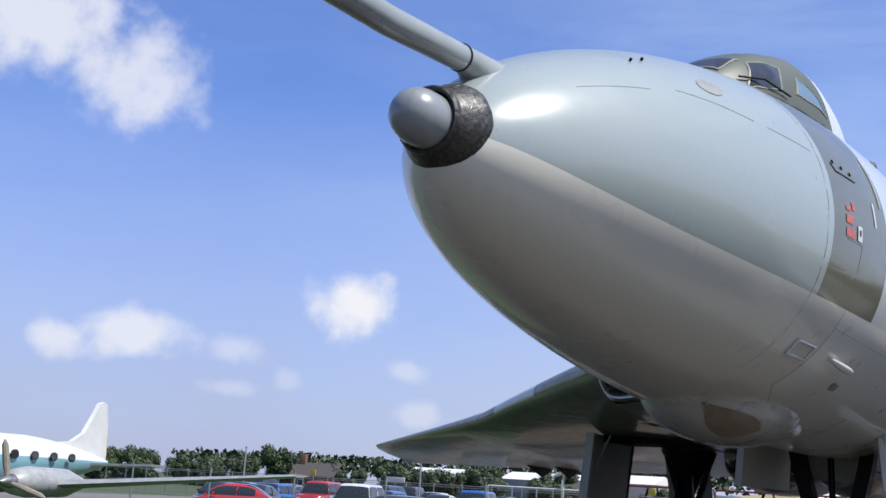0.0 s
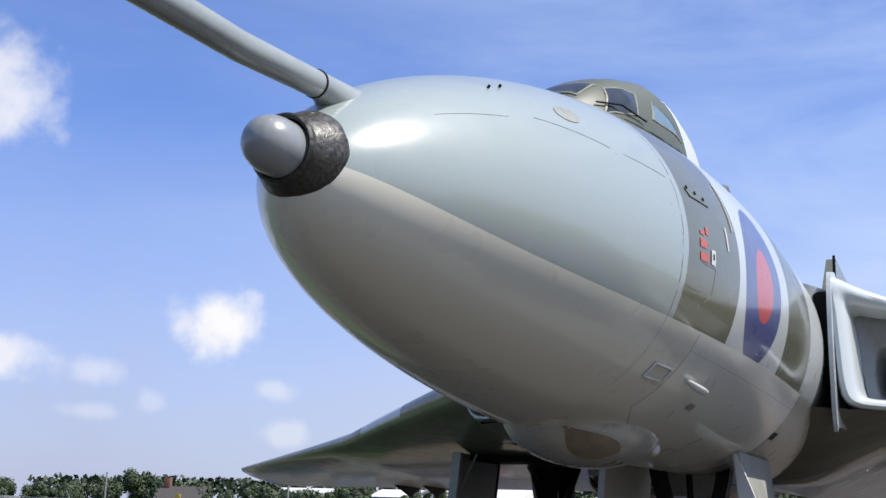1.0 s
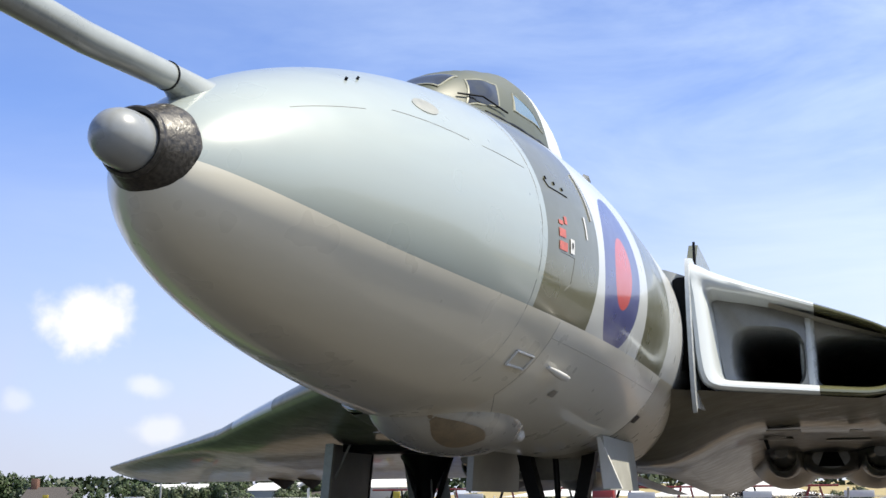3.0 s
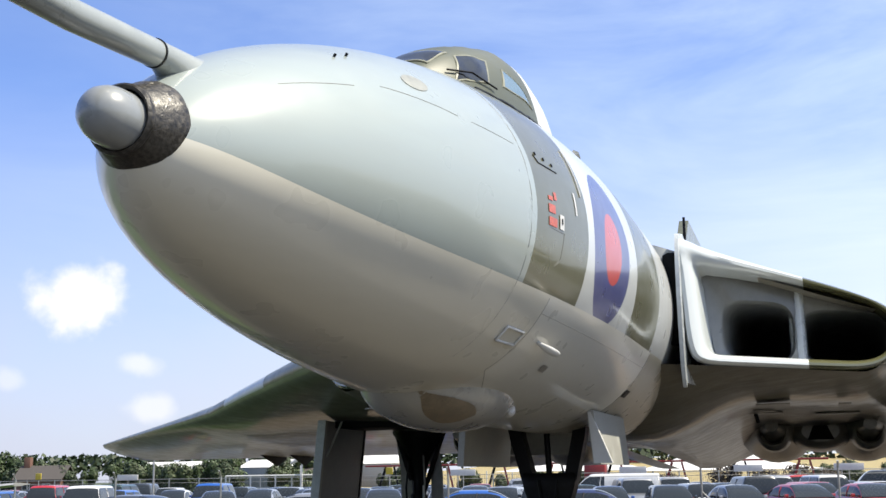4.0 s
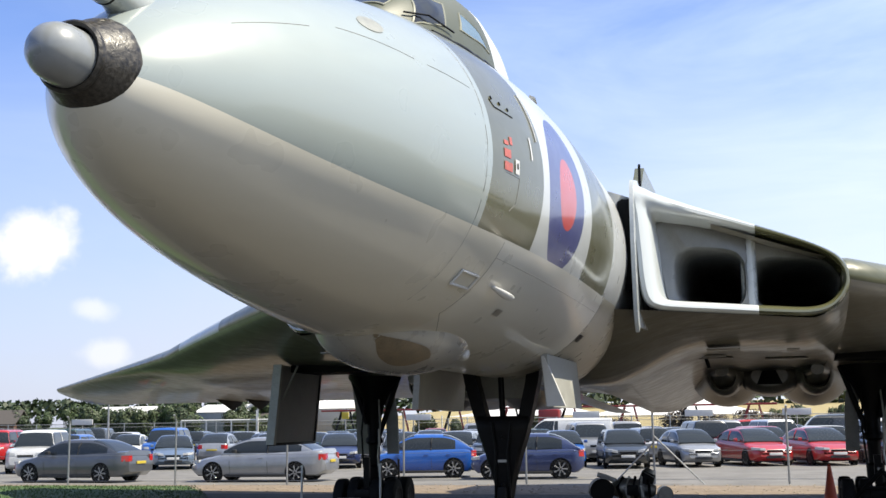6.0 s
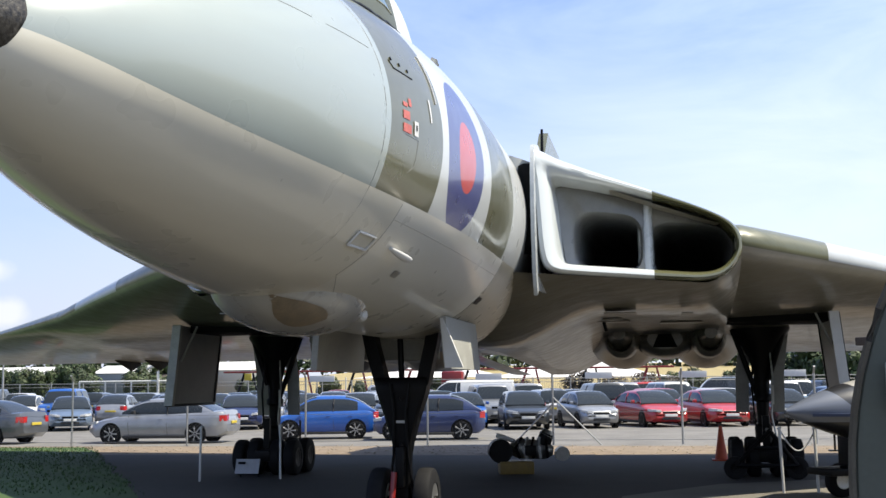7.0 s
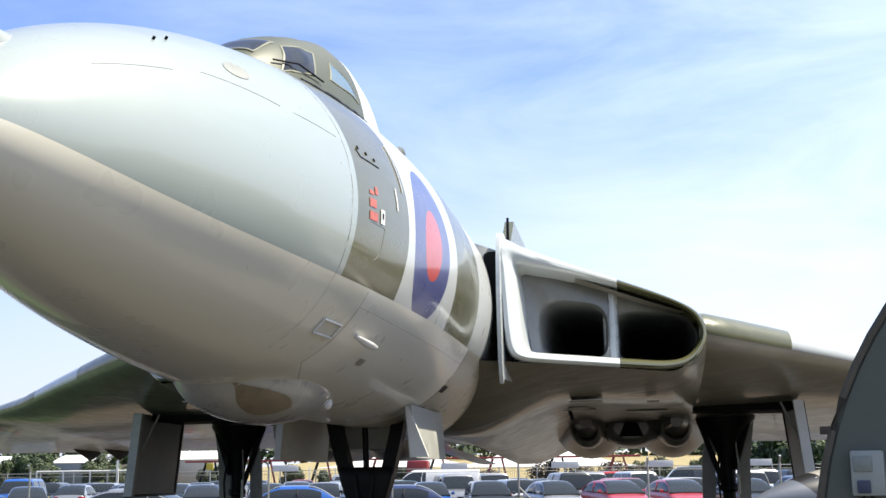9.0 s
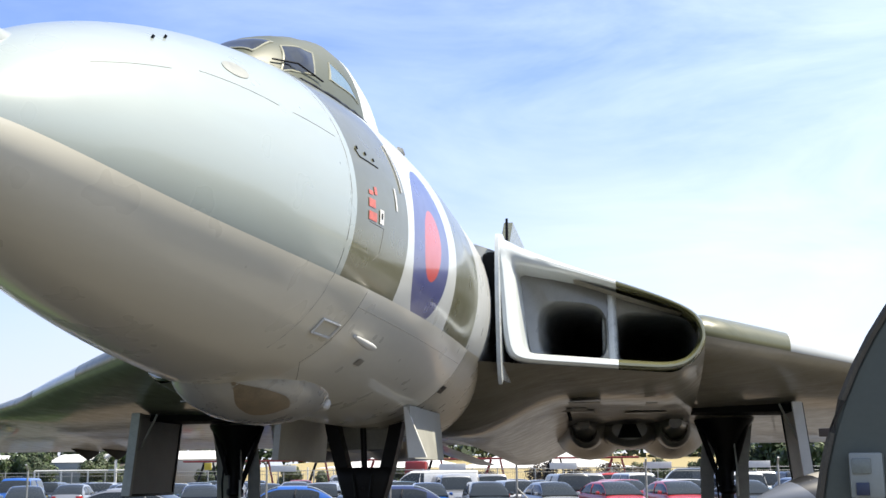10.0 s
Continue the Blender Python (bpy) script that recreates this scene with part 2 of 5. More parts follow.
NAVY = worn("navy_paint", (0.0204, 0.0306, 0.068), 0.4, vary=0.15)


def glass(name, c=(0.02, 0.025, 0.03)):
    k = Net(name, 0.04, 0.0, 0.3)
    k.colour(c)
    return k.mat


PANE = glass("dark_cockpit_glass", (0.02, 0.022, 0.026))
# pale blue base colour puts the sky's light into these panes
BLUEPANE = glass("sky_lit_glass", (0.10, 0.16, 0.20))
CARGLASS = glass("car_glass", (0.02, 0.025, 0.03))


def leaf_mat(name, c):
    k = Net(name, 0.65)
    rnd = k.n.new("ShaderNodeNewGeometry").outputs["Random Per Island"]
    k.colour(k.mix(k.m("MULTIPLY", rnd, 0.8), shade(c, 0.5), shade(c, 1.45)))
    return k.mat


LEAF = [leaf_mat("oak_leaves", (0.0306, 0.0544, 0.0136)), leaf_mat("hedge_leaves", (0.0218, 0.0394, 0.0116)), leaf_mat("ash_leaves", (0.0408, 0.0612, 0.0204)),
        leaf_mat("lawn_blades", (0.034, 0.072, 0.011)), leaf_mat("copper_leaves", (0.051, 0.034, 0.0204))]


def ground_mat():
    k = Net("earth_and_gravel", 0.9)
    x, y, z = k.xyz()
    big, mid, fine = k.noise(0.25, 5), k.noise(2.5, 5), k.noise(40, 3, 0.7)
    sand = k.mix(k.ramp(mid, 0.3, 0.7), (0.135, 0.102, 0.07), (0.215, 0.167, 0.118))
    sand = k.mix(k.ramp(fine, 0.45, 0.75, 0, 0.5), sand, (0.105, 0.084, 0.063))
    k.colour(sand)
    k.bump(k.m("ADD", mid, fine), 0.6, 0.03)
    return k.mat


def tarmac(name, c):
    k = Net(name, 0.85)
    k.colour(k.mix(k.ramp(k.m("ADD", k.m("MULTIPLY", k.noise(0.7, 5), 0.6), k.m("MULTIPLY", k.noise(60, 2), 0.4)), 0.35, 0.65), shade(c, 0.7), shade(c, 1.3)))
    k.bump(k.noise(80, 2), 0.4, 0.006)
    return k.mat


for m_ in (BLACK, DARK, TYRE):
    m_.node_tree.nodes["Principled BSDF"].inputs["Specular IOR Level"].default_value = 0.12
for m_ in (CARGLASS, PANE):
    m_.node_tree.nodes["Principled BSDF"].inputs["Coat Weight"].default_value = 0.0
    m_.node_tree.nodes["Principled BSDF"].inputs["Specular IOR Level"].default_value = 0.35
# asphalt lowered until its colour also holds the bomber's shade
ASPHALT = tarmac("worn_asphalt_shade_dark", (0.027, 0.024, 0.020))
EARTH, ROADM, GRASSM = ground_mat(), tarmac("pale_tarmac", (0.125, 0.12, 0.112)), tarmac("mown_turf", (0.032, 0.068, 0.010))
CONCRETE = tarmac("pale_sandy_concrete", (0.115, 0.107, 0.090))
FIELD = tarmac("stubble_field", (0.2448, 0.1972, 0.0884))
MEADOW = tarmac("far_meadow", (0.045, 0.062, 0.024))


# ---- building helpers ----
def part(name, bm, material, parent=None, label="", smooth=True):
    me = bpy.data.meshes.new(name)
    bmesh.ops.recalc_face_normals(bm, faces=bm.faces[:])
    bm.to_mesh(me)
    bm.free()
    for mt in material if isinstance(material, (list, tuple)) else [material]:
        me.materials.append(mt)
    if smooth:
        me.shade_smooth()
        me.set_sharp_from_angle(angle=radians(35))
    ob = new(name, me)
    if parent is not None:
        ob.parent = parent
    if label:
        ob["label"] = label
    return ob


FALL = 0.14


def lie(y):
    """Height of the ground, falling gently from the apron to the car park."""
    return -FALL * min(max((y - 4.0) / 18.0, 0.0), 1.0)


def thing(name, label, category, at=(0, 0, 0), turn=0.0, group="", kind=""):
    ob = new(name)
    ob.empty_display_size = 0.2
    ob.matrix_basis = pose(at[0], at[1], at[2] + lie(at[1]), 0, 0, turn)
    return tagged(ob, label, category, group, kind)


def loft(rings, closed=True, cap=(True, True), bm=None):
    bm = bm or bmesh.new()
    rows = [[bm.verts.new(p) for p in r] for r in rings]
    k = len(rows[0])
    for a, b in zip(rows, rows[1:]):
        for i in range(k if closed else k - 1):
            j = (i + 1) % k
            bm.faces.new((a[i], a[j], b[j], b[i]))
    if closed:
        if cap[0]:
            bm.faces.new(rows[0])
        if cap[1]:
            bm.faces.new(rows[-1][::-1])
    return bm


def box(lo, hi, bevel=0.0, bm=None):
    made = bmesh.new()
    bmesh.ops.create_cube(made, size=1)
    for v in made.verts:
        v.co = Vector([l + (c + 0.5) * (h - l) for c, l, h in zip(v.co, lo, hi)])
    if bevel:
        bmesh.ops.bevel(made, geom=made.edges[:], offset=bevel, segments=2, affect="EDGES", profile=0.6)
    return join(made, bm)


def join(made, bm):
    if bm is None:
        return made
    me = bpy.data.meshes.new("tmp")
    made.to_mesh(me)
    made.free()
    bm.from_mesh(me)
    bpy.data.meshes.remove(me)
    return bm


def tube(points, radii, seg=14, bm=None):
    """A round bar through points."""
    pts = [Vector(p) for p in points]
    radii = radii if isinstance(radii, (list, tuple)) else [radii] * len(pts)
    rings = []
    for i, p in enumerate(pts):
        d = (pts[min(i + 1, len(pts) - 1)] - pts[max(i - 1, 0)]).normalized()
        a = d.cross(Vector((0, 0, 1)) if abs(d.z) < 0.95 else Vector((1, 0, 0))).normalized()
        b = d.cross(a)
        rings.append([p + radii[i] * (math.cos(q) * a + math.sin(q) * b) for q in [2 * math.pi * j / seg for j in range(seg)]])
    return join(loft(rings), bm) if bm else loft(rings)


def wheel(parent, at, r, width, hub=0.55, axis="x", rim_mat=None, tyre_label="", seg=28):
    """A tyre with rounded shoulders under parent, and its rim."""
    prof = [(hub * r, -0.5), (0.86 * r, -0.5), (0.96 * r, -0.42), (r, -0.25), (r, 0.25), (0.96 * r, 0.42), (0.86 * r, 0.5), (hub * r, 0.5)]

    def ring(pr, seg):
        out = []
        for q in [2 * math.pi * j / seg for j in range(seg)]:
            c, s = math.cos(q) * pr[0], math.sin(q) * pr[0]
            out.append((pr[1] * width, c, s) if axis == "x" else (c, pr[1] * width, s))
        return out

    t = part("tyre", loft([ring(p, seg) for p in prof + [(hub * r * 0.98, 0)]], cap=(False, False)), TYRE, parent)
    t.location = at
    rim = part("rim", loft([ring(p, seg) for p in [(0.1 * r, -0.42), (hub * r * 0.7, -0.40), (hub * r * 0.9, -0.47), (hub * r * 1.02, -0.45), (hub * r * 1.02, 0.45), (hub * r * 0.9, 0.47), (hub * r * 0.7, 0.40), (0.1 * r, 0.42)]]), rim_mat or STEEL, t)
    return t


def disc_ring(c, r, seg, axis=1):
    return [(c[0] + r * math.cos(q), c[1], c[2] + r * math.sin(q)) for q in [2 * math.pi * j / seg for j in range(seg)]]

# ---- ground and distance ----
def drape(bm):
    for y in (4.0, 22.0):
        bmesh.ops.bisect_plane(bm, geom=bm.verts[:] + bm.edges[:] + bm.faces[:], plane_co=(0, y, 0), plane_no=(0, 1, 0))
    for v in bm.verts:
        v.co.z += lie(v.co.y)


def sheet(name, corners, z, material, label, cat="ground"):
    bm = bmesh.new()
    bm.faces.new([bm.verts.new((x, y, z)) for x, y in corners])
    drape(bm)
    ob = part(name, bm, material, None, smooth=False)
    return tagged(ob, label, cat, kind="structure")


sheet("ground", [(-2500, -900), (2500, -900), (2500, 4000), (-2500, 4000)], 0.0, MEADOW, "wide green meadow reaching the horizon")
# dark sheet stops where the bomber's shadow ends, painting part of it
sheet("ground_apron", [(-40, -40), (45, -40), (45, 15.6), (-40, 15.6)], 0.006, ASPHALT, "worn asphalt apron darkened to hold the bomber's shadow")
sheet("ground_gravel", [(-40, 15.6), (45, 15.6), (45, 20.3), (-40, 20.3)], 0.008, EARTH, "sandy gravel strip along the fence")
sheet("ground_sand", [(2.3, -38), (44, -38), (44, 8.6), (8, 8.5), (6.2, 8.4), (3.85, 7.0), (2.3, 4.6)], 0.010, CONCRETE, "pale sandy concrete beside the asphalt")
sheet("road", [(-60, 20.3), (60, 20.3), (60, 62), (-60, 62)], 0.010, ROADM, "pale grey tarmac car park")
sheet("ground_field", [(-48, 82), (300, 82), (300, 150), (-70, 150)], 0.02, FIELD, "golden stubble field beyond the car park")


def lawn_edge(y):
    """Where the lawn meets the asphalt."""
    return -4.6 - 0.58 * max(0.0, y - 3.0) - 0.5 * max(0.0, 3.0 - y) + 0.25 * noise.noise(Vector((y * 0.5, 0, 0)))


def turf():
    """Lawn beside the apron with an uneven border, and its blades."""
    bm = bmesh.new()
    far = [(x, 19.6 + 0.5 * noise.noise(Vector((x * 0.4, 5, 0)))) for x in [-14.5 - 1.2 * i for i in range(20)]]
    ring = [(lawn_edge(-38 + i), -38 + i) for i in range(57)] + far + [(-38, 19.0), (-38, -38)]
    bm.faces.new([bm.verts.new((x, y, 0.014)) for x, y in ring])
    drape(bm)
    tagged(part("ground_lawn", bm, GRASSM, None, smooth=False), "mown green grass beside the apron", "ground", kind="structure")
    rnd = random.Random(5)
    bm = bmesh.new()
    for i in range(14000):
        y = rnd.uniform(4, 19.5)
        x = rnd.uniform(-27, lawn_edge(y) + 0.1)
        h, a, z = rnd.uniform(0.03, 0.06), rnd.uniform(0, 6.28), 0.012 + lie(y)
        dx, dy = 0.018 * math.cos(a), 0.018 * math.sin(a)
        bm.faces.new([bm.verts.new(p) for p in ((x - dx, y - dy, z), (x + dx, y + dy, z), (x + rnd.uniform(-.03, .03), y + rnd.uniform(-.03, .03), z + h))])
    tagged(part("grass", bm, LEAF[3], None, smooth=False), "short green grass blades on the lawn", "grass", kind="stuff")


turf()

# ---- bomber ----
NOSE, LONG, RAD = -8.729, 7.271, 1.445


def hull(y):
    """Half width, half height and centre height of the fuselage at a station."""
    u = 1 - min(max((y - NOSE) / LONG, 0), 1)
    p = max(1 - u ** 2.036, 0) ** 0.54
    tail = 1.0 if y < 12 else max(0.25, 1 - ((y - 12) / 11.5) ** 1.6)
    return RAD * p * tail, RAD * 0.994 * p * tail, 3.669 - 0.36 * u ** 2.579 + (1 - tail) * 0.5


def hull_pt(y, a, out=0.0):
    w, h, c = hull(y)
    return Vector(((w + out) * math.cos(a), y, c + (h + out) * math.sin(a)))


def hull_ring(y, seg=112):
    return [hull_pt(y, 2 * math.pi * i / seg) for i in range(seg)]


bomber = thing("bomber_aircraft", "grey and green camouflaged delta-wing jet bomber on its wheels", "aircraft")
ys = [NOSE + 0.003 + 3.1 * (i / 44) ** 2 for i in range(45)]
radome = part("radome", loft([hull_ring(y) for y in ys], cap=(True, False)), PAINT, bomber, "pale grey glossy nose radome")
ys = [ys[-1] + 0.0008 + (21.3 - ys[-1]) * (i / 90) ** 1.25 for i in range(91)]
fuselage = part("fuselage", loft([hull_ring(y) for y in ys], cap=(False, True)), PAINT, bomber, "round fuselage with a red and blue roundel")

# thimble, collar and probe on the nose
prof = [(0.004, -9.035), (0.045, -9.029), (0.082, -9.008), (0.111, -8.975), (0.130, -8.93), (0.138, -8.88), (0.140, -8.80), (0.141, -8.70), (0.141, -8.60)]
part("thimble_radome", loft([disc_ring((0, y, 3.375), r, 40) for r, y in prof]), THIMBLE, bomber, "smooth grey ball-ended thimble radome")
prof = [(0.136, -8.80), (0.152, -8.812), (0.164, -8.80), (0.166, -8.782), (0.158, -8.768), (0.163, -8.755), (0.174, -8.74), (0.184, -8.715), (0.196, -8.69), (0.211, -8.66), (0.224, -8.63), (0.233, -8.60), (0.234, -8.585), (0.228, -8.575), (0.18, -8.50)]
rings = []
for i, (r, y) in enumerate(prof):
    rings.append([(p[0] * (1 + 0.022 * noise.noise(Vector((p[0] * 18, y * 30, p[2] * 18)))), p[1], 3.386 + (p[2] - 3.386) * (1 + 0.015 * noise.noise(Vector((p[0] * 15, y * 30, p[2] * 15))))) for p in disc_ring((0, y, 3.386), r * 1.05, 56)])
part("collar", loft(rings, cap=(False, False)), RUBBER, bomber, "cracked black rubber collar")
part("refuelling_probe", tube([(0, -8.50, 3.80), (0, -9.2, 3.735), (0, -10.4, 3.69), (0, -11.15, 3.67), (0, -11.4, 3.665), (0, -11.5, 3.66)], [0.070, 0.072, 0.073, 0.072, 0.055, 0.03], 28), PROBE, bomber, "long grey refuelling probe")
part("probe_fairing", tube([(0, -8.53, 3.799), (0, -8.46, 3.80), (0, -8.38, 3.79), (0, -8.28, 3.765), (0, -8.16, 3.73), (0, -8.0, 3.70), (0, -7.8, 3.70), (0, -7.4, 3.70)], [0.071, 0.075, 0.092, 0.125, 0.175, 0.235, 0.28, 0.30], 36), PROBE, bomber)
part("probe_ring", tube([(0, -8.537, 3.798), (0, -8.525, 3.799)], 0.075, 28), BLACK, bomber, "black clamp ring")

# canopy
CAN = [(-1.7 + (y + 1.7) * 0.92 if y < -1.7 else y, w * 0.96, z + 0.075) for y, w, z in [(-5.28, 0.20, 4.80), (-5.1, 0.38, 4.98), (-4.8, 0.53, 5.16), (-4.4, 0.63, 5.33), (-4.0, 0.69, 5.46), (-3.5, 0.74, 5.60), (-3.0, 0.75, 5.66), (-2.4, 0.73, 5.66), (-1.7, 0.66, 5.58), (-0.9, 0.5, 5.36), (0.2, 0.30, 5.12), (0.95, 0.1, 5.0)]]


def canopy_at(y):
    for (y0, w0, z0), (y1, w1, z1) in zip(CAN, CAN[1:]):
        if y0 <= y <= y1:
            f = (y - y0) / (y1 - y0)
            f = f * f * (3 - 2 * f) * 0.3 + f * 0.7
            return w0 + (w1 - w0) * f, z0 + (z1 - z0) * f
    return CAN[-1][1:]


def canopy_pt(y, a, out=0.0):
    w, zt = canopy_at(y)
    zb = 4.22 if y < -1 else 4.5
    c, s = math.cos(radians(a)), math.sin(radians(a))
    return Vector(((w + out) * math.copysign(abs(c) ** 0.72, c), y, zb + (zt + out - zb) * abs(s) ** 0.8))


stations = [CAN[0][0] + i * 0.1 for i in range(64) if CAN[0][0] + i * 0.1 <= 0.8]


def canopy_paint():
    k = Net("canopy_paint", 0.5, 0.0, 0.1)
    y = k.xyz()[1]
    k.colour(k.mix(k.m("GREATER_THAN", y, -3.05), (0.060, 0.067, 0.042), (0.44, 0.46, 0.47)))
    return k.mat


canopy = part("canopy", loft([[canopy_pt(y, a * 180 / 32) for a in range(33)] for y in stations], closed=False), canopy_paint(), bomber, "domed green cockpit canopy")


FRAMEM = worn("pale_olive_frame", (0.204, 0.204, 0.1496), 0.4, vary=0.2)


def pane(corners, mat, name="pane"):
    """A pane over the canopy, between four (station, angle) corners, in a raised frame."""
    (a, b, c, d) = corners

    def at(u, v, out):
        p = [(a[k] * (1 - u) + b[k] * u) * (1 - v) + (d[k] * (1 - u) + c[k] * u) * v for k in (0, 1)]
        return canopy_pt(p[0], p[1], out)

    g = 8
    fr = bmesh.new()
    border = [(i / g, 0) for i in range(g)] + [(1, i / g) for i in range(g)] + [(1 - i / g, 1) for i in range(g)] + [(0, 1 - i / g) for i in range(g)]
    rings = []
    for grow, out in ((1.12, 0.001), (1.10, 0.007), (1.02, 0.008), (1.0, 0.004)):
        rings.append([at(0.5 + (u - 0.5) * grow, 0.5 + (v - 0.5) * grow, out) for u, v in border])
    frame_ob = part("window_frame", loft(rings, cap=(False, False), bm=fr), FRAMEM, canopy)
    bm = bmesh.new()
    grid = [[bm.verts.new(at(i / g, j / g, 0.005)) for j in range(g + 1)] for i in range(g + 1)]
    for i in range(g):
        for j in range(g):
            bm.faces.new((grid[i][j], grid[i + 1][j], grid[i + 1][j + 1], grid[i][j + 1]))
    return part(name, bm, mat, canopy)


for flip in (False, True):
    f = (lambda q: (q[0], 180 - q[1])) if flip else (lambda q: q)
    pane([f(q) for q in ((-4.66, 42), (-4.22, 38), (-4.02, 55), (-4.46, 64))], PANE, "windscreen_pane")
    pane([f(q) for q in ((-3.86, 37), (-3.22, 31), (-3.40, 39), (-3.70, 49))], BLUEPANE, "quarter_pane")
pane([(-4.80, 73), (-4.50, 73), (-4.50, 107), (-4.80, 107)], PANE, "centre_pane")
part("wiper", tube([canopy_pt(-4.74, 52, 0.03), canopy_pt(-4.50, 43, 0.045), canopy_pt(-4.14, 33, 0.03)], 0.008, 6), BLACK, canopy)


def canopy_foot(y):
    """Where the canopy's side meets the fuselage."""
    w, h, c = hull(y)
    for a in range(0, 88):
        p = canopy_pt(y, a)
        if (p.x / w) ** 2 + ((p.z - c) / h) ** 2 > 1:
            return p
    return canopy_pt(y, 88)


part("canopy_seal", tube([canopy_foot(-4.5 + 0.1 * i) + Vector((0.012, 0, 0.012)) for i in range(15)], 0.024, 8), BLACK, canopy, "black rubber seal")

# under-nose blister with its window
rings = []
for i in range(33):
    q = math.pi * i / 32
    y = -4.0 - 1.14 * math.cos(q)
    r = math.sin(q) ** 0.75
    rings.append([(0.56 * r * math.cos(t), y, 2.50 + 0.38 * r * math.sin(t)) for t in [2 * math.pi * j / 40 for j in range(40)]])
blister = part("chin_blister", loft(rings[1:-1]), worn("blister_paint", (0.3196, 0.3094, 0.2788), 0.3, vary=0.1, scale=4, bump=0.02, coat=0.4), bomber, "pale grey blister under the nose")
bm = bmesh.new()
rows = []
for i in range(13):
    y = -5.09 + 0.72 * i / 12
    w = 0.36 * (1 - abs(2 * i / 12 - 1) ** 3) + 0.02
    row = []
    for j in range(9):
        t = -math.pi / 2 + 0.78 + w * 1.9 * (j / 8 - 0.7)
        r = math.sin(math.acos((-4.0 - y) / 1.14)) ** 0.75
        row.append((0.566 * r * math.cos(t), y, 2.50 + 0.386 * r * math.sin(t)))
    rows.append(row)
part("aiming_window", loft(rows, closed=False, bm=bm), worn("dull_brown_cover", (0.1836, 0.1428, 0.0918), 0.5, vary=0.35, scale=9), blister, "brown covered aiming window")
part("lamp_bead", tube([(0.37, -3.35, 2.36), (0.41, -3.42, 2.31), (0.43, -3.46, 2.29)], [0.075, 0.06, 0.015], 16), WHITE, blister, "small white lamp")


# small fittings on the skin
def skin_patch(name, y0, y1, a0, a1, mat, out=0.004, round_=False, label="", g=8, host=None):
    bm = bmesh.new()
    if round_:
        ring = [hull_pt((y0 + y1) / 2 + (y1 - y0) / 2 * math.cos(q), radians((a0 + a1) / 2 + (a1 - a0) / 2 * math.sin(q)), out) for q in [2 * math.pi * i / 28 for i in range(28)]]
        inner = [hull_pt((y0 + y1) / 2 + (y1 - y0) / 2.1 * math.cos(q), radians((a0 + a1) / 2 + (a1 - a0) / 2.1 * math.sin(q)), out) for q in [2 * math.pi * i / 28 for i in range(28)]]
        base = [hull_pt((y0 + y1) / 2 + (y1 - y0) / 2 * math.cos(q), radians((a0 + a1) / 2 + (a1 - a0) / 2 * math.sin(q)), -0.01) for q in [2 * math.pi * i / 28 for i in range(28)]]
        return part(name, loft([base, ring, inner], bm=bm), mat, host or bomber, label)
    v = [[bm.verts.new(hull_pt(y0 + (y1 - y0) * i / g, radians(a0 + (a1 - a0) * j / g), out)) for j in range(g + 1)] for i in range(g + 1)]
    for i in range(g):
        for j in range(g):
            bm.faces.new((v[i][j], v[i + 1][j], v[i + 1][j + 1], v[i][j + 1]))
    return part(name, bm, mat, host or bomber, label)


def skin_line(points, r, mat, name="panel_line", out=0.0):
    pts = []
    for (y0, a0), (y1, a1) in zip(points, points[1:]):
        for i in range(12):
            pts.append(hull_pt(y0 + (y1 - y0) * i / 12, radians(a0 + (a1 - a0) * i / 12), out))
    pts.append(hull_pt(points[-1][0], radians(points[-1][1]), out))
    return part(name, tube(pts, r, 6), mat, bomber)


SEAM = worn("seam_dirt", (0.136, 0.136, 0.1292), 0.6)
skin_patch("nose_plate", -6.90, -6.62, 37, 46, worn("plate_grey", (0.2244, 0.2312, 0.2108), 0.4), round_=True, label="oval grey cover plate")
for yy, aa in ((-7.36, 57), (-7.21, 58)):
    p, q = hull_pt(yy, radians(aa)), hull_pt(yy, radians(aa), 0.02)
    part("pitot_pin", tube([p, q], 0.009, 8), BLACK, bomber)
skin_line([(-8.07, 39), (-7.5, 36)], 0.002, SEAM)
skin_line([(-7.24, 36.4), (-6.47, 27.3)], 0.002, SEAM)
skin_line([(-6.3, 26), (-5.7, 22)], 0.002, SEAM)
for aa in (31, 22, 9, -7, -17):
    skin_line([(-5.6, aa), (-5.595, aa - 7)], 0.002, SEAM)
skin_line([(-5.6, 80), (-5.6, 20), (-5.6, -60)], 0.002, SEAM, "radome_seam")
skin_line([(-4.9, -27), (-4.95, -60), (-4.2, -75)], 0.002, SEAM)
skin_line([(-0.75, -27), (-0.72, -60)], 0.002, SEAM)
skin_line([(-4.9, -33), (-0.75, -33.5)], 0.002, SEAM)
# hatch outline, scoop and marks
skin_patch("service_hatch", -5.33, -5.02, -47, -42, worn("hatch_paint", (0.50, 0.485, 0.42), 0.35, vary=0.08, bump=0.02), 0.006, label="small framed service hatch")
skin_line([(-5.34, -47.5), (-5.34, -41.6), (-5.01, -41.3), (-5.01, -46.8), (-5.34, -47.5)], 0.010, WHITE, "hatch_frame", 0.010)
rings = []
for i in range(9):
    f = i / 8
    c = hull_pt(-4.62 + 0.42 * f, radians(-42.5), 0.01 + 0.07 * math.sin(f * 2.2))
    wid = 0.030 * (0.5 + math.sin(f * math.pi) * 0.6)
    rings.append([c + Vector((0.7, 0, -0.7)) * wid * 0.55 * math.cos(t) + Vector((0.7, 0, 0.7)) * wid * math.sin(t) for t in [2 * math.pi * j / 12 for j in range(12)]])
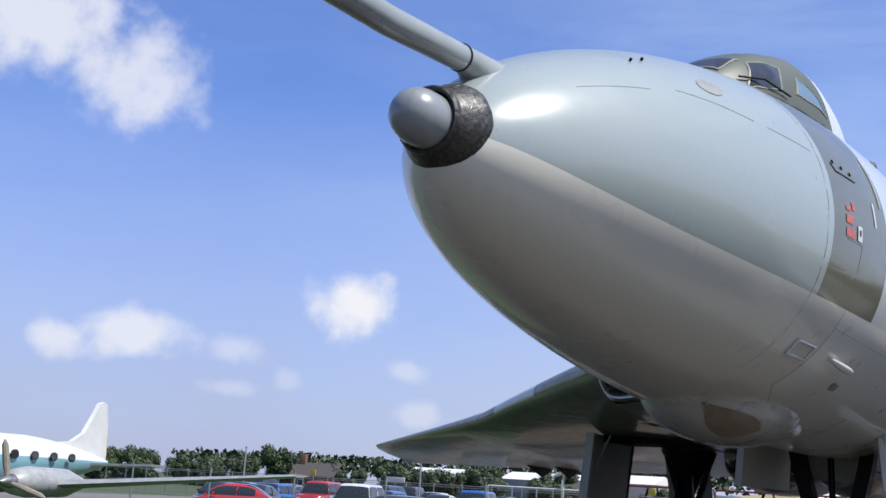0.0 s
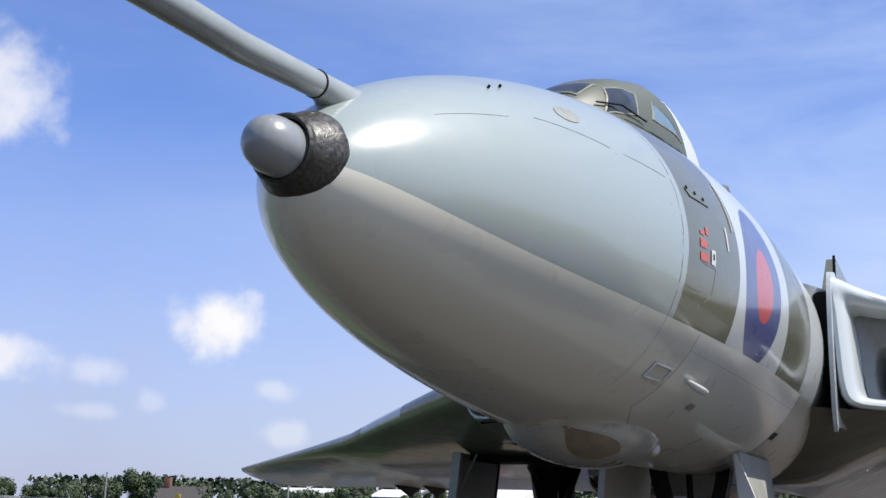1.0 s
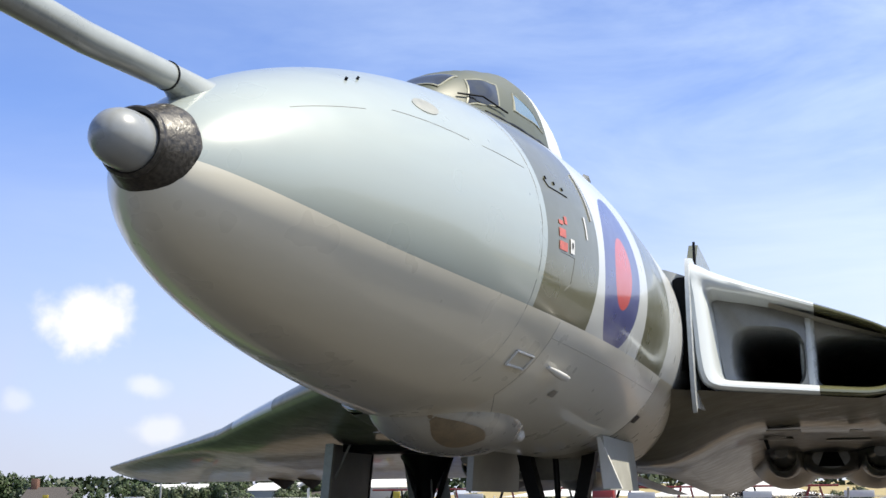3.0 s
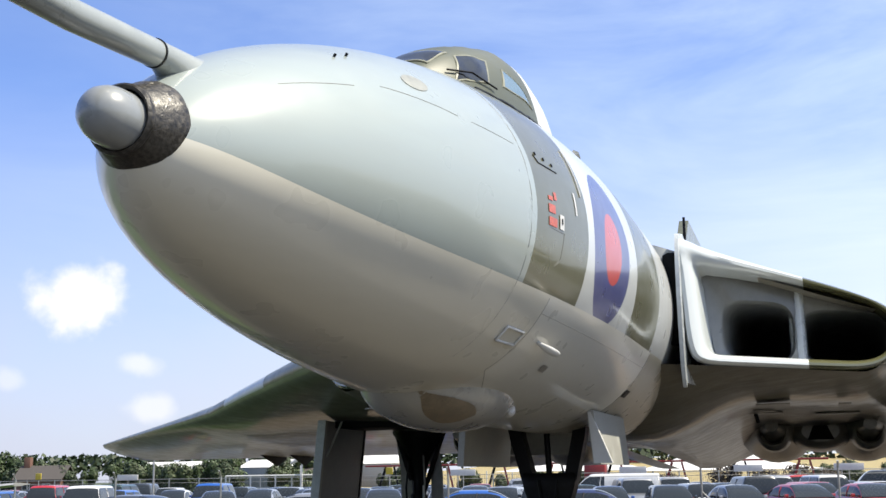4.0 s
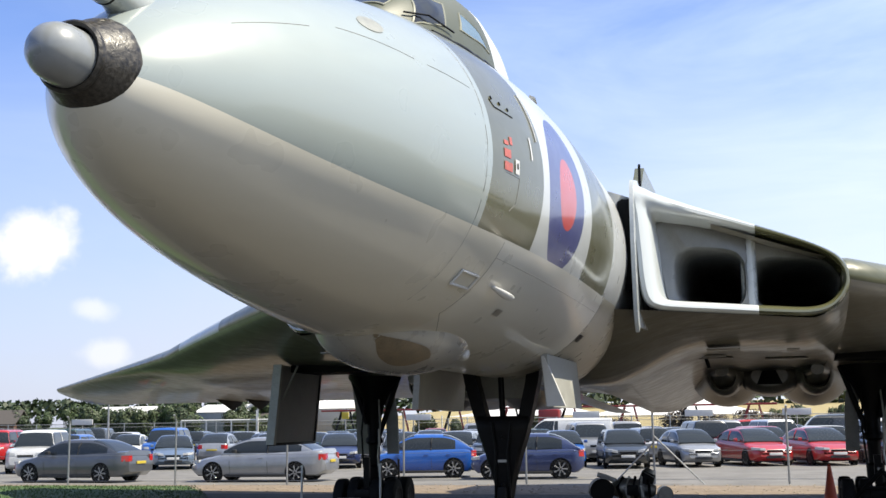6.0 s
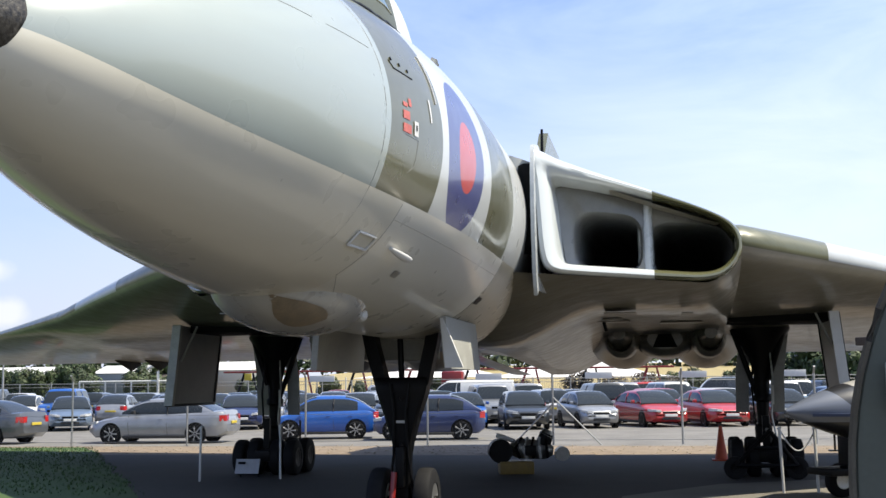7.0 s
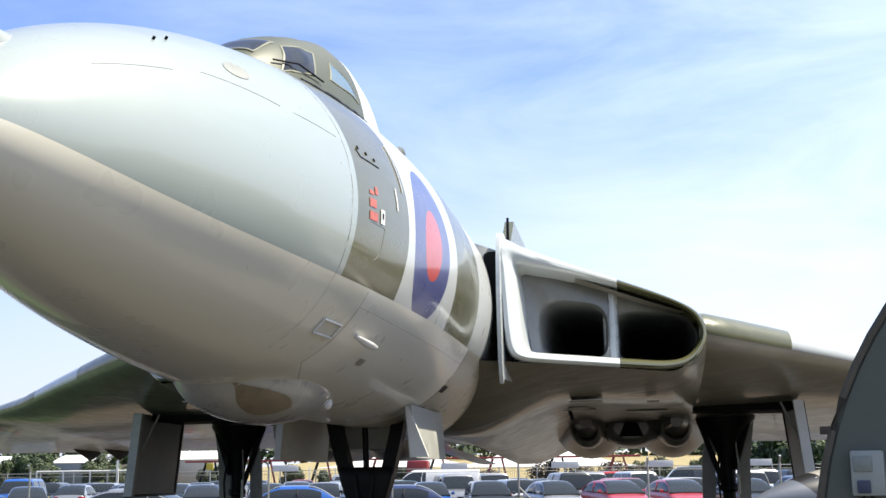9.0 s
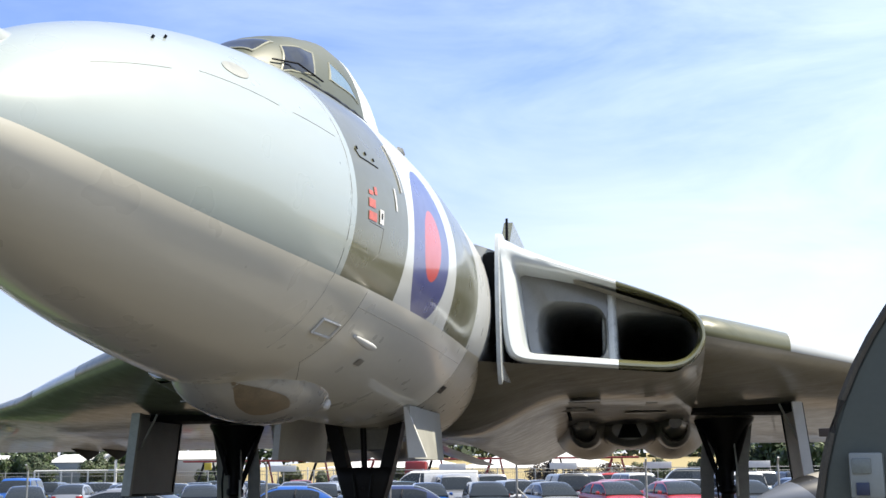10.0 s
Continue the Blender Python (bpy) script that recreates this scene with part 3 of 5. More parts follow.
part("air_scoop", loft(rings), WHITE, bomber, "small white air scoop")
skin_patch("vent_slot", -0.72, -0.48, -49, -45, BLACK, 0.006, label="black vent slot")
skin_patch("underside_plate", -4.1, -3.95, -52, -49, STEEL, 0.005)
for k, yy in enumerate((-5.30, -5.14, -4.98)):
    part("latch", tube([hull_pt(yy, radians(21.5 - k)), hull_pt(yy, radians(21.5 - k), 0.008)], 0.014, 10), BLACK, bomber)
skin_line([(-5.36, 20.5), (-5.3, 18), (-4.92, 17)], 0.006, BLACK, "latch_rail")
PINK = worn("faded_red_stencil", (0.4216, 0.1088, 0.0884), 0.5, vary=0.3, scale=40)
for y0, y1, a0, a1 in ((-5.26, -5.17, 5.0, 6.5), (-5.14, -5.08, 5.6, 8.4), (-5.27, -5.13, 0.6, 3.6), (-5.27, -5.10, -3.9, -0.9)):
    skin_patch("stencil_bar", y0, y1, a0, a1, PINK, 0.004, g=3)
skin_patch("label_plate", -5.04, -4.95, -3.8, 1.2, WHITE, 0.006, g=3, label="white label plate")
skin_patch("label_mark", -5.01, -4.98, -2.0, 0.0, BLACK, 0.009, g=2)
skin_patch("white_stripe", -4.63, -4.60, 3.8, 12.0, WHITE, 0.005, g=6)
skin_line([(-5.24, -4.6), (-4.93, -4.8), (-4.95, -14), (-5.05, -17)], 0.002, SEAM, "door_seam")
skin_line([(-4.40, 31), (-4.42, 12)], 0.006, WHITE, "white_rail", 0.006)
part("dorsal_aerial", loft([[hull_pt(-2.55 + 0.35 * f, radians(53), o) + Vector((w, 0, 0)) for f, w in ((0, 0), (0.3, 0.03), (1, 0), (0.3, -0.03))] for o in (-0.03, 0.05)]), WHITE, bomber, "white blade aerial")

# wings
TE_IN, TE_OUT = 15.4, 18.0


def wing_station(ax):
    """Leading edge station, its height, trailing edge station, thickness."""
    le = 0.6 + (ax - 1.75) if ax < 4.1 else 2.95 + (ax - 4.1) * 1.027
    z = 3.60 if ax < 4.1 else 3.60 - 0.50 * min((ax - 4.1) / 4.6, 1) ** 1.15 - 0.33 * max((ax - 8.1) / 8.8, 0)
    te = TE_IN + (TE_OUT - TE_IN) * ax / 16.9
    if ax < 4.1:
        le += 0.75 * (4.1 - ax)
    return le, z, te, 1.62 - 1.40 * (ax / 16.9) ** 0.75


def wing_section(ax, sgn, n=22):
    le, z, te, th = wing_station(ax)
    zt = 2.38
    up, lo = [], []
    for i in range(n + 1):
        s = (i / n) ** 1.9
        yt = th * (1.4845 * math.sqrt(s) - 0.63 * s - 1.758 * s * s + 1.4215 * s ** 3 - 0.5075 * s ** 4)
        mid = z + (zt - z) * s
        blunt = min(1.0, s * 70) ** 0.5 * (1 - s) * max(0.0, min(1.0, (11 - ax) / 6))
        up.append((sgn * ax, le + (te - le) * s, mid + yt * 0.98 + 0.04 * blunt))
        lo.append((sgn * ax, le + (te - le) * s, mid - yt * 0.68 - 0.05 * blunt))
    return up, lo


for sgn, side in ((1, "port"), (-1, "starboard")):
    xs = [3.98, 4.1, 4.5, 5, 5.6, 6.4, 7.4, 8.6, 10, 11.5, 13, 14.6, 16.0, 16.5]
    rings = []
    for ax in xs:
        up, lo = wing_section(ax, sgn)
        rings.append(up[::-1] + lo[1:])
    le, z, te, th = wing_station(16.9)
    rings.append([(sgn * (16.9 - 0.25 * max(0, 1 - (p[1] - rings[-1][22][1]) / 1.2)), p[1] + 0.3, z + (p[2] - z) * 0.35 - 0.05) for p in rings[-1]])
    wing = part("wing", loft(rings), WING, bomber, "delta wing, camouflaged above, its pale stained underside darkened for shade")
    # inboard skins above and below the ducts, open at the mouth
    for upper in (True, False):
        rows = []
        for i in range(31):
            ax = (0.95 if upper else 0.25) + (4.1 - (0.95 if upper else 0.25)) * i / 30
            up, lo = wing_section(4.1, sgn)
            le, te = 0.6 + max(ax, 1.3) - 1.75, wing_station(ax)[2]
            row = []
            for k, p in enumerate(up if upper else lo):
                s = (k / 22) ** 1.9
                f = min(1.0, (4.1 - ax) / 3.15)
                top0 = 3.80 + 0.70 * f ** 1.2
                if upper:
                    zz = top0 + (p[2] - top0) * min(1, s * 3.0) + 0.25 * math.sin(math.pi * s) * f
                else:
                    belly = min(1.0, max(0.0, (2.15 - ax) / 1.6))
                    zz = 3.004 - (0.28 + 0.50 * belly * belly * (3 - 2 * belly)) * math.sin(min(1, s * 4) * math.pi / 2) + (2.38 - 2.72) * max(0, (s - 0.4) / 0.6)
                    g = min(1.0, max(0.0, (ax - 3.55) / 0.55)) ** 2
                    zz += (p[2] - 0.004 - zz) * g
                off = 0.22 if upper else 0.10
                row.append((sgn * ax, le + off + (te - le - off) * s, zz))
            if upper:
                p0 = row[0]
                row.insert(0, (p0[0], p0[1] + 0.05, p0[2] - (0.7 if ax < 1.55 else 0.002)))
            rows.append(row)
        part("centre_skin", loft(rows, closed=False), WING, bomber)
    # intake lip
    outer = [(1.50, 4.50), (1.80, 4.42), (2.2, 4.32), (2.75, 4.20), (3.3, 4.08), (3.7, 3.97), (3.95, 3.86), (4.08, 3.70), (4.10, 3.52), (4.02, 3.32), (3.84, 3.13), (3.55, 3.03), (3.1, 3.01), (2.5, 3.01), (2.0, 3.01), (1.72, 3.03), (1.60, 3.12), (1.55, 3.35), (1.53, 3.7), (1.51, 4.1)]
    inner = [(1.70, 4.19), (1.90, 4.185), (2.2, 4.16), (2.75, 4.09), (3.3, 3.99), (3.66, 3.90), (3.87, 3.79), (3.97, 3.66), (3.99, 3.52), (3.92, 3.36), (3.77, 3.22), (3.52, 3.15), (3.1, 3.14), (2.5, 3.14), (2.05, 3.14), (1.86, 3.15), (1.79, 3.21), (1.76, 3.4), (1.735, 3.7), (1.71, 4.0)]

    def smooth_loop(pts, n=72):
        out, k = [], len(pts)
        for i in range(n):
            t = i * k / n
            j, f = int(t), t - int(t)
            p0, p1, p2, p3 = (Vector(pts[(j + d) % k]) for d in (-1, 0, 1, 2))
            out.append(0.5 * (2 * p1 + (p2 - p0) * f + (2 * p0 - 5 * p1 + 4 * p2 - p3) * f * f + (3 * p1 - p0 - 3 * p2 + p3) * f ** 3))
        return out

    O, I = smooth_loop(outer), smooth_loop(inner)

    def lay(loop, back):
        return [(sgn * p[0], 0.6 + (p[0] - 1.75) + back, p[1]) for p in loop]

    def blend(f):
        return [a * (1 - f) + b * f for a, b in zip(O, I)]

    lip_rings = [lay(O, 0.34), lay(O, 0.12), lay(blend(0.12), 0.04), lay(blend(0.35), -0.005), lay(blend(0.6), 0.0), lay(blend(0.85), 0.05), lay(I, 0.14), lay(blend(1.12), 0.9)]

    def lip_paint():
        k = Net("intake_lip_paint", 0.26, 0.0, 0.6)
        x = k.m("ABSOLUTE", k.xyz()[0])
        c = k.mix(k.m("GREATER_THAN", x, 2.90), (0.50, 0.535, 0.545), GREEN)
        k.colour(c)
        return k.mat

    part("intake_lip", loft(lip_rings, cap=(False, False)), lip_paint(), bomber, "rounded pale and green intake lip")
    # two ducts behind a vertical divider
    for x0, x1, zb0, zt0 in ((1.93, 2.72, 3.15, 3.86), (2.86, 3.94, 3.15, 3.82)):
        mouth = []
        for q in [2 * math.pi * j / 48 for j in range(48)]:
            c, s = math.cos(q), math.sin(q)
            mouth.append(((x0 + x1) / 2 + (x1 - x0) / 2 * math.copysign(abs(c) ** 0.55, c), (zb0 + zt0) / 2 + (zt0 - zb0) / 2 * math.copysign(abs(s) ** 0.55, s)))

        edge = blend(1.06)
        cx, cz = (x0 + x1) / 2, (zb0 + zt0) / 2

        def inside(px_, pz_):
            hit = False
            for a, b in zip(edge, edge[1:] + edge[:1]):
                if (a[1] > pz_) != (b[1] > pz_) and px_ < a[0] + (pz_ - a[1]) * (b[0] - a[0]) / (b[1] - a[1]):
                    hit = not hit
            return hit and (px_ - 2.79) * (cx - 2.79) > 0

        flange = []
        for p in mouth:
            f = 1.0
            while f < 4 and inside(cx + (p[0] - cx) * (f + 0.05), cz + (p[1] - cz) * (f + 0.05)):
                f += 0.05
            f = max(f, 1.12)
            px_ = cx + (p[0] - cx) * f
            flange.append((sgn * px_, 0.6 + (cx + (px_ - cx) * 0.9 - 1.75) + 0.62, cz + (p[1] - cz) * f))

        def dl(back, f=1.0):
            cx, cz = (x0 + x1) / 2, (zb0 + zt0) / 2
            return [(sgn * (cx + (p[0] - cx) * f), 0.6 + (cx + (p[0] - cx) * 0.9 - 1.75) + back, cz + (p[1] - cz) * f) for p in mouth]

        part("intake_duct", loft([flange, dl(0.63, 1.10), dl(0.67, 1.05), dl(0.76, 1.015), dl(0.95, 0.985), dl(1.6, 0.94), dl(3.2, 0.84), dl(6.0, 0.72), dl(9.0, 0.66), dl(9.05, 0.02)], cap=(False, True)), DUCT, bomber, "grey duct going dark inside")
    div = [[(sgn * (2.79 + w), 0.6 + 1.04 + b, zz) for b, w in ((0.585, 0.0), (0.60, 0.05), (0.64, 0.08), (0.75, 0.10), (1.6, 0.11), (1.6, -0.11), (0.75, -0.10), (0.64, -0.08), (0.60, -0.05))] for zz in (3.1, 4.1)]
    part("intake_divider", loft(div), LIP, bomber, "pale vertical duct divider")
    # splitter plate beside the fuselage
    sp = [(0.36, 4.54), (0.30, 4.46), (0.24, 4.2), (0.22, 3.8), (0.25, 3.4), (0.30, 3.0), (0.37, 2.82), (0.44, 2.74), (0.52, 2.80), (2.2, 2.86), (2.6, 4.4), (0.8, 4.62)]
    part("splitter_plate", loft([[(sgn * (1.50 + o), y, zz) for y, zz in sp] for o in (0.0, 0.045)]), LIP, bomber, "thin pale boundary-layer splitter plate")
    # solid black filler paints the shadowed gap beside the splitter plate
    part("splitter_gap_shade", loft([[(sgn * (1.34 + o), y + 0.10, 3.75 + (zz - 3.75) * (0.74 if zz > 3.75 else 0.5)) for y, zz in sp] for o in (0.0, 0.155)]), DARK, bomber)

# underside: jet-pipe bulges, bomb doors, fittings
for x in (2.15, 3.85, -2.15, -3.85):
    rings = []
    for i in range(22):
        f = i / 21
        y, r = 9.0 + 7.0 * f, 0.78 * min(1, 0.15 + 2.2 * f) * (1 - 0.15 * f)
        rings.append([(x + r * math.cos(t), y, 2.60 + 0.88 * r * math.sin(t)) for t in [2 * math.pi * j / 28 for j in range(28)]])
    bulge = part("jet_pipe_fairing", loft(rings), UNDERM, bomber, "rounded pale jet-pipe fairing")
    part("scoop_rim", loft([disc_ring((x, 10.9, 2.50), 0.36, 28), disc_ring((x, 9.75, 2.48), 0.32, 28), disc_ring((x, 9.55, 2.50), 0.27, 28), disc_ring((x, 9.52, 2.50), 0.235, 28), disc_ring((x, 9.7, 2.50), 0.19, 28)], cap=(False, False)), UNDERM, bulge)
    # scoop inside coloured near-black for the shade in the hole
    part("cooling_scoop", loft([disc_ring((x, 9.69, 2.50), 0.195, 24), disc_ring((x, 10.1, 2.50), 0.17, 24), disc_ring((x, 10.9, 2.5), 0.16, 24)], cap=(False, True)), DARK, bulge, "round cooling scoop, its inside blackened for shade")
for sgn in (1, -1):
    # solid near-black block in place of the shaded duct opening
    part("cooling_duct_shade", loft([[(sgn * 3.0 + w * a, y, z0 + h * b) for a, b in ((-1, 0), (-0.45, 1), (0.45, 1), (1, 0))] for y, w, h, z0 in ((9.93, 0.24, 0.30, 2.36), (10.2, 0.22, 0.26, 2.37), (11.0, 0.18, 0.2, 2.4))]), DARK, bomber, "near-black angular block, the painted shade of a duct mouth")
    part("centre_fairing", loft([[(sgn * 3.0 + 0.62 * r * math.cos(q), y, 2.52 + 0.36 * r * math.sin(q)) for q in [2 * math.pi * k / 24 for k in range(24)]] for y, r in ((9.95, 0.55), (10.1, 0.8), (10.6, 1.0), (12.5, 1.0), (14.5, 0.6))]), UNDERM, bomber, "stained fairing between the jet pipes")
    part("underside_aerial", tube([(sgn * 2.0, 6.2, 2.75), (sgn * 2.05, 6.25, 2.55)], 0.03, 8), BLACK, bomber)
rnd = random.Random(11)
for i in range(46):
    x, y = rnd.uniform(-4, 4), rnd.uniform(2, 13)
    w, l = rnd.uniform(0.08, 0.35), rnd.uniform(0.1, 0.7)
    if abs(x) < 1.3:
        continue
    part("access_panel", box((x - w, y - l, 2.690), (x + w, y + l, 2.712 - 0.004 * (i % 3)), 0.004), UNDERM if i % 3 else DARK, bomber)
for x in (-10.6, -11.5, 10.6, 11.5):
    le_, z_, te_, th_ = wing_station(abs(x))
    part("elevon_actuator", loft([[(x - 0.10, te_ - 1.6, 2.46), (x + 0.10, te_ - 1.6, 2.46), (x, te_ - 1.6, 2.44)], [(x - 0.13, te_ - 0.5, 2.45), (x + 0.13, te_ - 0.5, 2.45), (x, te_ - 0.5, 2.12)], [(x - 0.04, te_ + 0.1, 2.42), (x + 0.04, te_ + 0.1, 2.42), (x, te_ + 0.1, 2.30)]]), DARK, bomber, "dark elevon actuator fairing")
part("spine_aerial", tube([(1.1, 5.67, 5.30), (1.1, 5.70, 5.90)], [0.03, 0.022], 10), BLACK, bomber, "short black aerial mast")
fin = [[(o, y, zz) for y, zz in ((12.2, 4.6), (17.0, 8.29), (20.3, 8.25), (21.2, 4.4))] for o in (-0.12, 0.12)]
part("tail_fin", loft(fin), OLIVE, bomber, "tall green tail fin")

# nose gear
gear = thing("nose_gear", "black nose undercarriage leg with twin wheels", "landing gear")
gear.parent = bomber
del gear["category"]
for x0, x1 in ((-0.45, -0.26), (0.42, 0.26)):
    part("fork_arm", loft([[(x + a, y, z) for a, y in ((-0.075, -0.1), (0.075, -0.1), (0.075, 0.12), (-0.075, 0.12))] for x, z in ((x0, 2.60), ((x0 + x1) / 2 - 0.01 * (1 if x0 < 0 else -1), 2.17), (x1 * 0.92, 1.70))]), BLACK, gear)
part("main_strut", loft([[(w * a, d * b, z) for a, b in ((-1, -0.8), (-0.85, -1), (0.85, -1), (1, -0.8), (1, 0.8), (0.85, 1), (-0.85, 1), (-1, 0.8))] for z, w, d in ((1.79, 0.30, 0.12), (1.74, 0.315, 0.14), (1.62, 0.29, 0.15), (1.35, 0.20, 0.14), (1.05, 0.115, 0.12), (0.9, 0.09, 0.1), (0.40, 0.085, 0.09))]), BLACK, gear)
for z in (1.55, 1.02):
    part("gland_ring", tube([(-0.02, -0.10, z), (0.02, -0.17, z)], 0.022, 10), BLACK, gear)
for k in (-0.14, 0.14):
    part("brake_hose", tube([(k * 0.8, -0.17, 1.72), (k * 0.5, -0.18, 1.4), (k * 0.6, -0.15, 0.9), (k, -0.12, 0.5)], 0.014, 6), BLACK, gear)
part("drag_link", tube([(-0.03, -0.05, 2.5), (0.0, -0.06, 1.75)], 0.035, 10), BLACK, gear)
part("bay_back", box((-0.42, 0.35, 2.0), (0.36, 0.4, 2.5), 0.01), CREAM, gear)
part("torque_link", box((-0.05, -0.22, 0.55), (0.05, -0.1, 1.0), 0.02), BLACK, gear)
part("tow_fitting", tube([(-0.08, -0.3, 0.30), (-0.06, -0.22, 0.72)], 0.035, 10), REDP, gear, "red tow fitting")
part("maker_plate", box((-0.05, -0.155, 1.27), (0.05, -0.15, 1.30)), STEEL, gear)
part("axle", tube([(-0.4, 0, 0.38), (0.4, 0, 0.38)], 0.06, 12), BLACK, gear)
for x in (-0.27, 0.27):
    wheel(gear, (x, 0, 0.38), 0.38, 0.20)
for x, lean in ((-0.62, -0.04), (0.68, 0.05)):
    s = 1 if x > 0 else -1
    bm = loft([[(x + lean * f + s * 0.0, -1.25, 2.42 - 0.55 * f), (x + lean * f + s * 0.07, -1.25, 2.42 - 0.55 * f), (x + lean * f + s * 0.07, 0.7, 2.42 - 0.55 * f), (x + lean * f, 0.7, 2.42 - 0.55 * f)] for f in (0, 0.5, 1)])
    door = part("bay_door", bm, CREAM, gear, "pale hanging bay door", smooth=False)
    if x > 0:
        # white wedge puts sunlight into the colour of the door's front end
        part("door_edge", loft([[(0.69 + 0.05 * f, -1.262, 2.40 - 0.52 * f), (0.69 + (0.03 + 0.16 * f) + 0.05 * f, -1.262, 2.40 - 0.52 * f), (0.69 + (0.03 + 0.16 * f) + 0.05 * f, -1.20, 2.40 - 0.52 * f), (0.69 + 0.05 * f, -1.20, 2.40 - 0.52 * f)] for f in (0, 1)]), WHITE, door, "door end whitened as its sunlit face", smooth=False)

# main gear
for s in (1, -1):
    mg = thing("main_gear", "black main undercarriage with an eight-wheel bogie", "landing gear", (4.745 * s, 9.19, 0), group="main undercarriage legs")
    mg.parent = bomber
    del mg["category"]
    part("leg", loft([[(w * math.cos(q), d * math.sin(q), z) for q in [2 * math.pi * j / 16 for j in range(16)]] for z, w, d in ((2.95, 0.60, 0.38), (2.66, 0.54, 0.35), (2.42, 0.36, 0.28), (2.15, 0.22, 0.2), (1.85, 0.145, 0.16), (1.5, 0.13, 0.15), (1.46, 0.17, 0.17), (1.38, 0.17, 0.17), (1.34, 0.12, 0.13), (0.95, 0.11, 0.12), (0.9, 0.16, 0.16), (0.6, 0.15, 0.15))]), BLACK, mg)
    part("oleo_chrome", tube([(0.17, -0.2, 1.65), (0.17, -0.2, 1.3)], 0.025, 8), WHITE, mg)
    part("hydraulic_line", tube([(0.15, -0.16, 2.3), (0.19, -0.2, 1.7), (0.14, -0.2, 1.1), (0.2, -0.25, 0.7)], 0.018, 6), STEEL, mg)
    part("hydraulic_line", tube([(-0.15, -0.16, 2.2), (-0.2, -0.2, 1.6), (-0.15, -0.22, 0.9)], 0.02, 6), BLACK, mg)
    part("retraction_jack", tube([(0.42 * s, -0.1, 2.7), (0.12 * s, -0.12, 1.75)], [0.07, 0.045], 10), BLACK, mg)
    part("bogie_beam", box((-0.16, -0.75, 0.28), (0.16, 0.75, 0.5), 0.04), BLACK, mg)
    part("side_brace", tube([(-0.5 * s, 0.1, 2.7), (-0.1 * s, 0, 1.5)], 0.05, 8), BLACK, mg)
    part("torque_arm", loft([[(x, y, z) for x, y in ((-0.06, -0.5), (0.06, -0.5), (0.06, -0.42), (-0.06, -0.42))] for z in (0.5, 1.1)]), BLACK, mg)
    # closed near-black box stands in for the shade inside the wheel bay
    part("wheel_bay_shade", box((-0.65 if s > 0 else -1.02, -1.9, 2.74), (1.02 if s > 0 else 0.65, 0.7, 2.98), 0.01), DARK, mg, "near-black box filling the wheel bay as its shade")
    for yy in (-0.40, 0.40):
        for xx in (-0.52, -0.22, 0.22, 0.52):
            wheel(mg, (xx, yy, 0.345), 0.345, 0.22, rim_mat=BLACK, seg=22)
    for fx, mat in ((-0.34, DOORGREY), (0.30, CREAM)):
        part("leg_fairing", loft([[(fx * s + a * 0.12 + lean, 0.1 + b, z) for a, b in ((-1, 0), (1, 0), (1, 0.05), (-1, 0.05))] for z, lean in ((2.75, 0.12 * s), (1.9, 0.0), (1.15, -0.02 * s))]), mat, mg, "grey leg fairing")
    door = part("bay_door", loft([[(s * (1.02 + 0.10 * (2.9 - z) + o), y, z) for o, y in ((-0.02, -2.56), (0.04, -2.56), (0.04, -0.35), (-0.02, -0.35))] for z in (2.86, 2.2, 1.42)]), CREAM if s > 0 else DOORGREY, mg, "large hanging gear door", smooth=False)
    part("door_frame", loft([[(s * (0.96 + 0.10 * (2.9 - z) + o), y, z) for o, y in ((-0.06, -2.60), (0.10, -2.60), (0.10, -2.50), (-0.06, -2.50))] for z in (2.86, 1.40)]), WHITE if s > 0 else CREAM, door, smooth=False)
    for yy in (-2.52, -0.38):
        part("door_edge", loft([[(s * (1.03 + 0.10 * (2.9 - z)) + o, yy + q, z) for o, q in ((-0.05, -0.03), (0.05, -0.03), (0.05, 0.03), (-0.05, 0.03))] for z in (2.84, 1.41)]), BLACK, door, smooth=False)
    part("door_edge", box((s * 1.17 - 0.045, -2.55, 1.38), (s * 1.17 + 0.045, -0.36, 1.43), 0.006), BLACK, door, "black rubber door edge")
    part("door_rod", tube([(s * 0.75, -2.2, 2.85), (s * 1.02, -2.3, 2.2)], 0.02, 8), CREAM, mg)

# ---- car park ----
def car_paint(name, c, metal=0.0):
    k = Net(name, 0.3, metal, 0.8)
    k.colour(k.mix(k.ramp(k.noise(3, 4), 0.3, 0.7), shade(c, 0.88), shade(c, 1.05)))
    return k.mat


CARS = {"silver": car_paint("silver_car_paint", (0.30, 0.31, 0.33), 0.5), "blue": car_paint("bright_blue_car_paint", (0.008, 0.075, 0.32)), "navy": car_paint("dark_blue_car_paint", (0.0238, 0.0374, 0.1088), 0.2),
        "red": car_paint("red_car_paint", (0.36, 0.016, 0.018)), "dark": car_paint("dark_grey_car_paint", (0.0204, 0.0238, 0.0272), 0.2), "white": car_paint("white_car_paint", (0.51, 0.5168, 0.5236)),
        "green": car_paint("dark_green_car_paint", (0.0136, 0.0374, 0.034)), "pewter": car_paint("pewter_car_paint", (0.102, 0.1088, 0.119), 0.5), "pale": car_paint("pale_blue_car_paint", (0.1496, 0.204, 0.2856), 0.4)}
NAMES = {"silver": "silver", "blue": "bright blue", "navy": "dark blue", "red": "red", "dark": "dark grey", "white": "white", "green": "dark green", "pale": "pale blue", "pewter": "dark silver"}
LAMP = worn("lamp_glass", (0.51, 0.5236, 0.5304), 0.1, vary=0.05, coat=0.8)
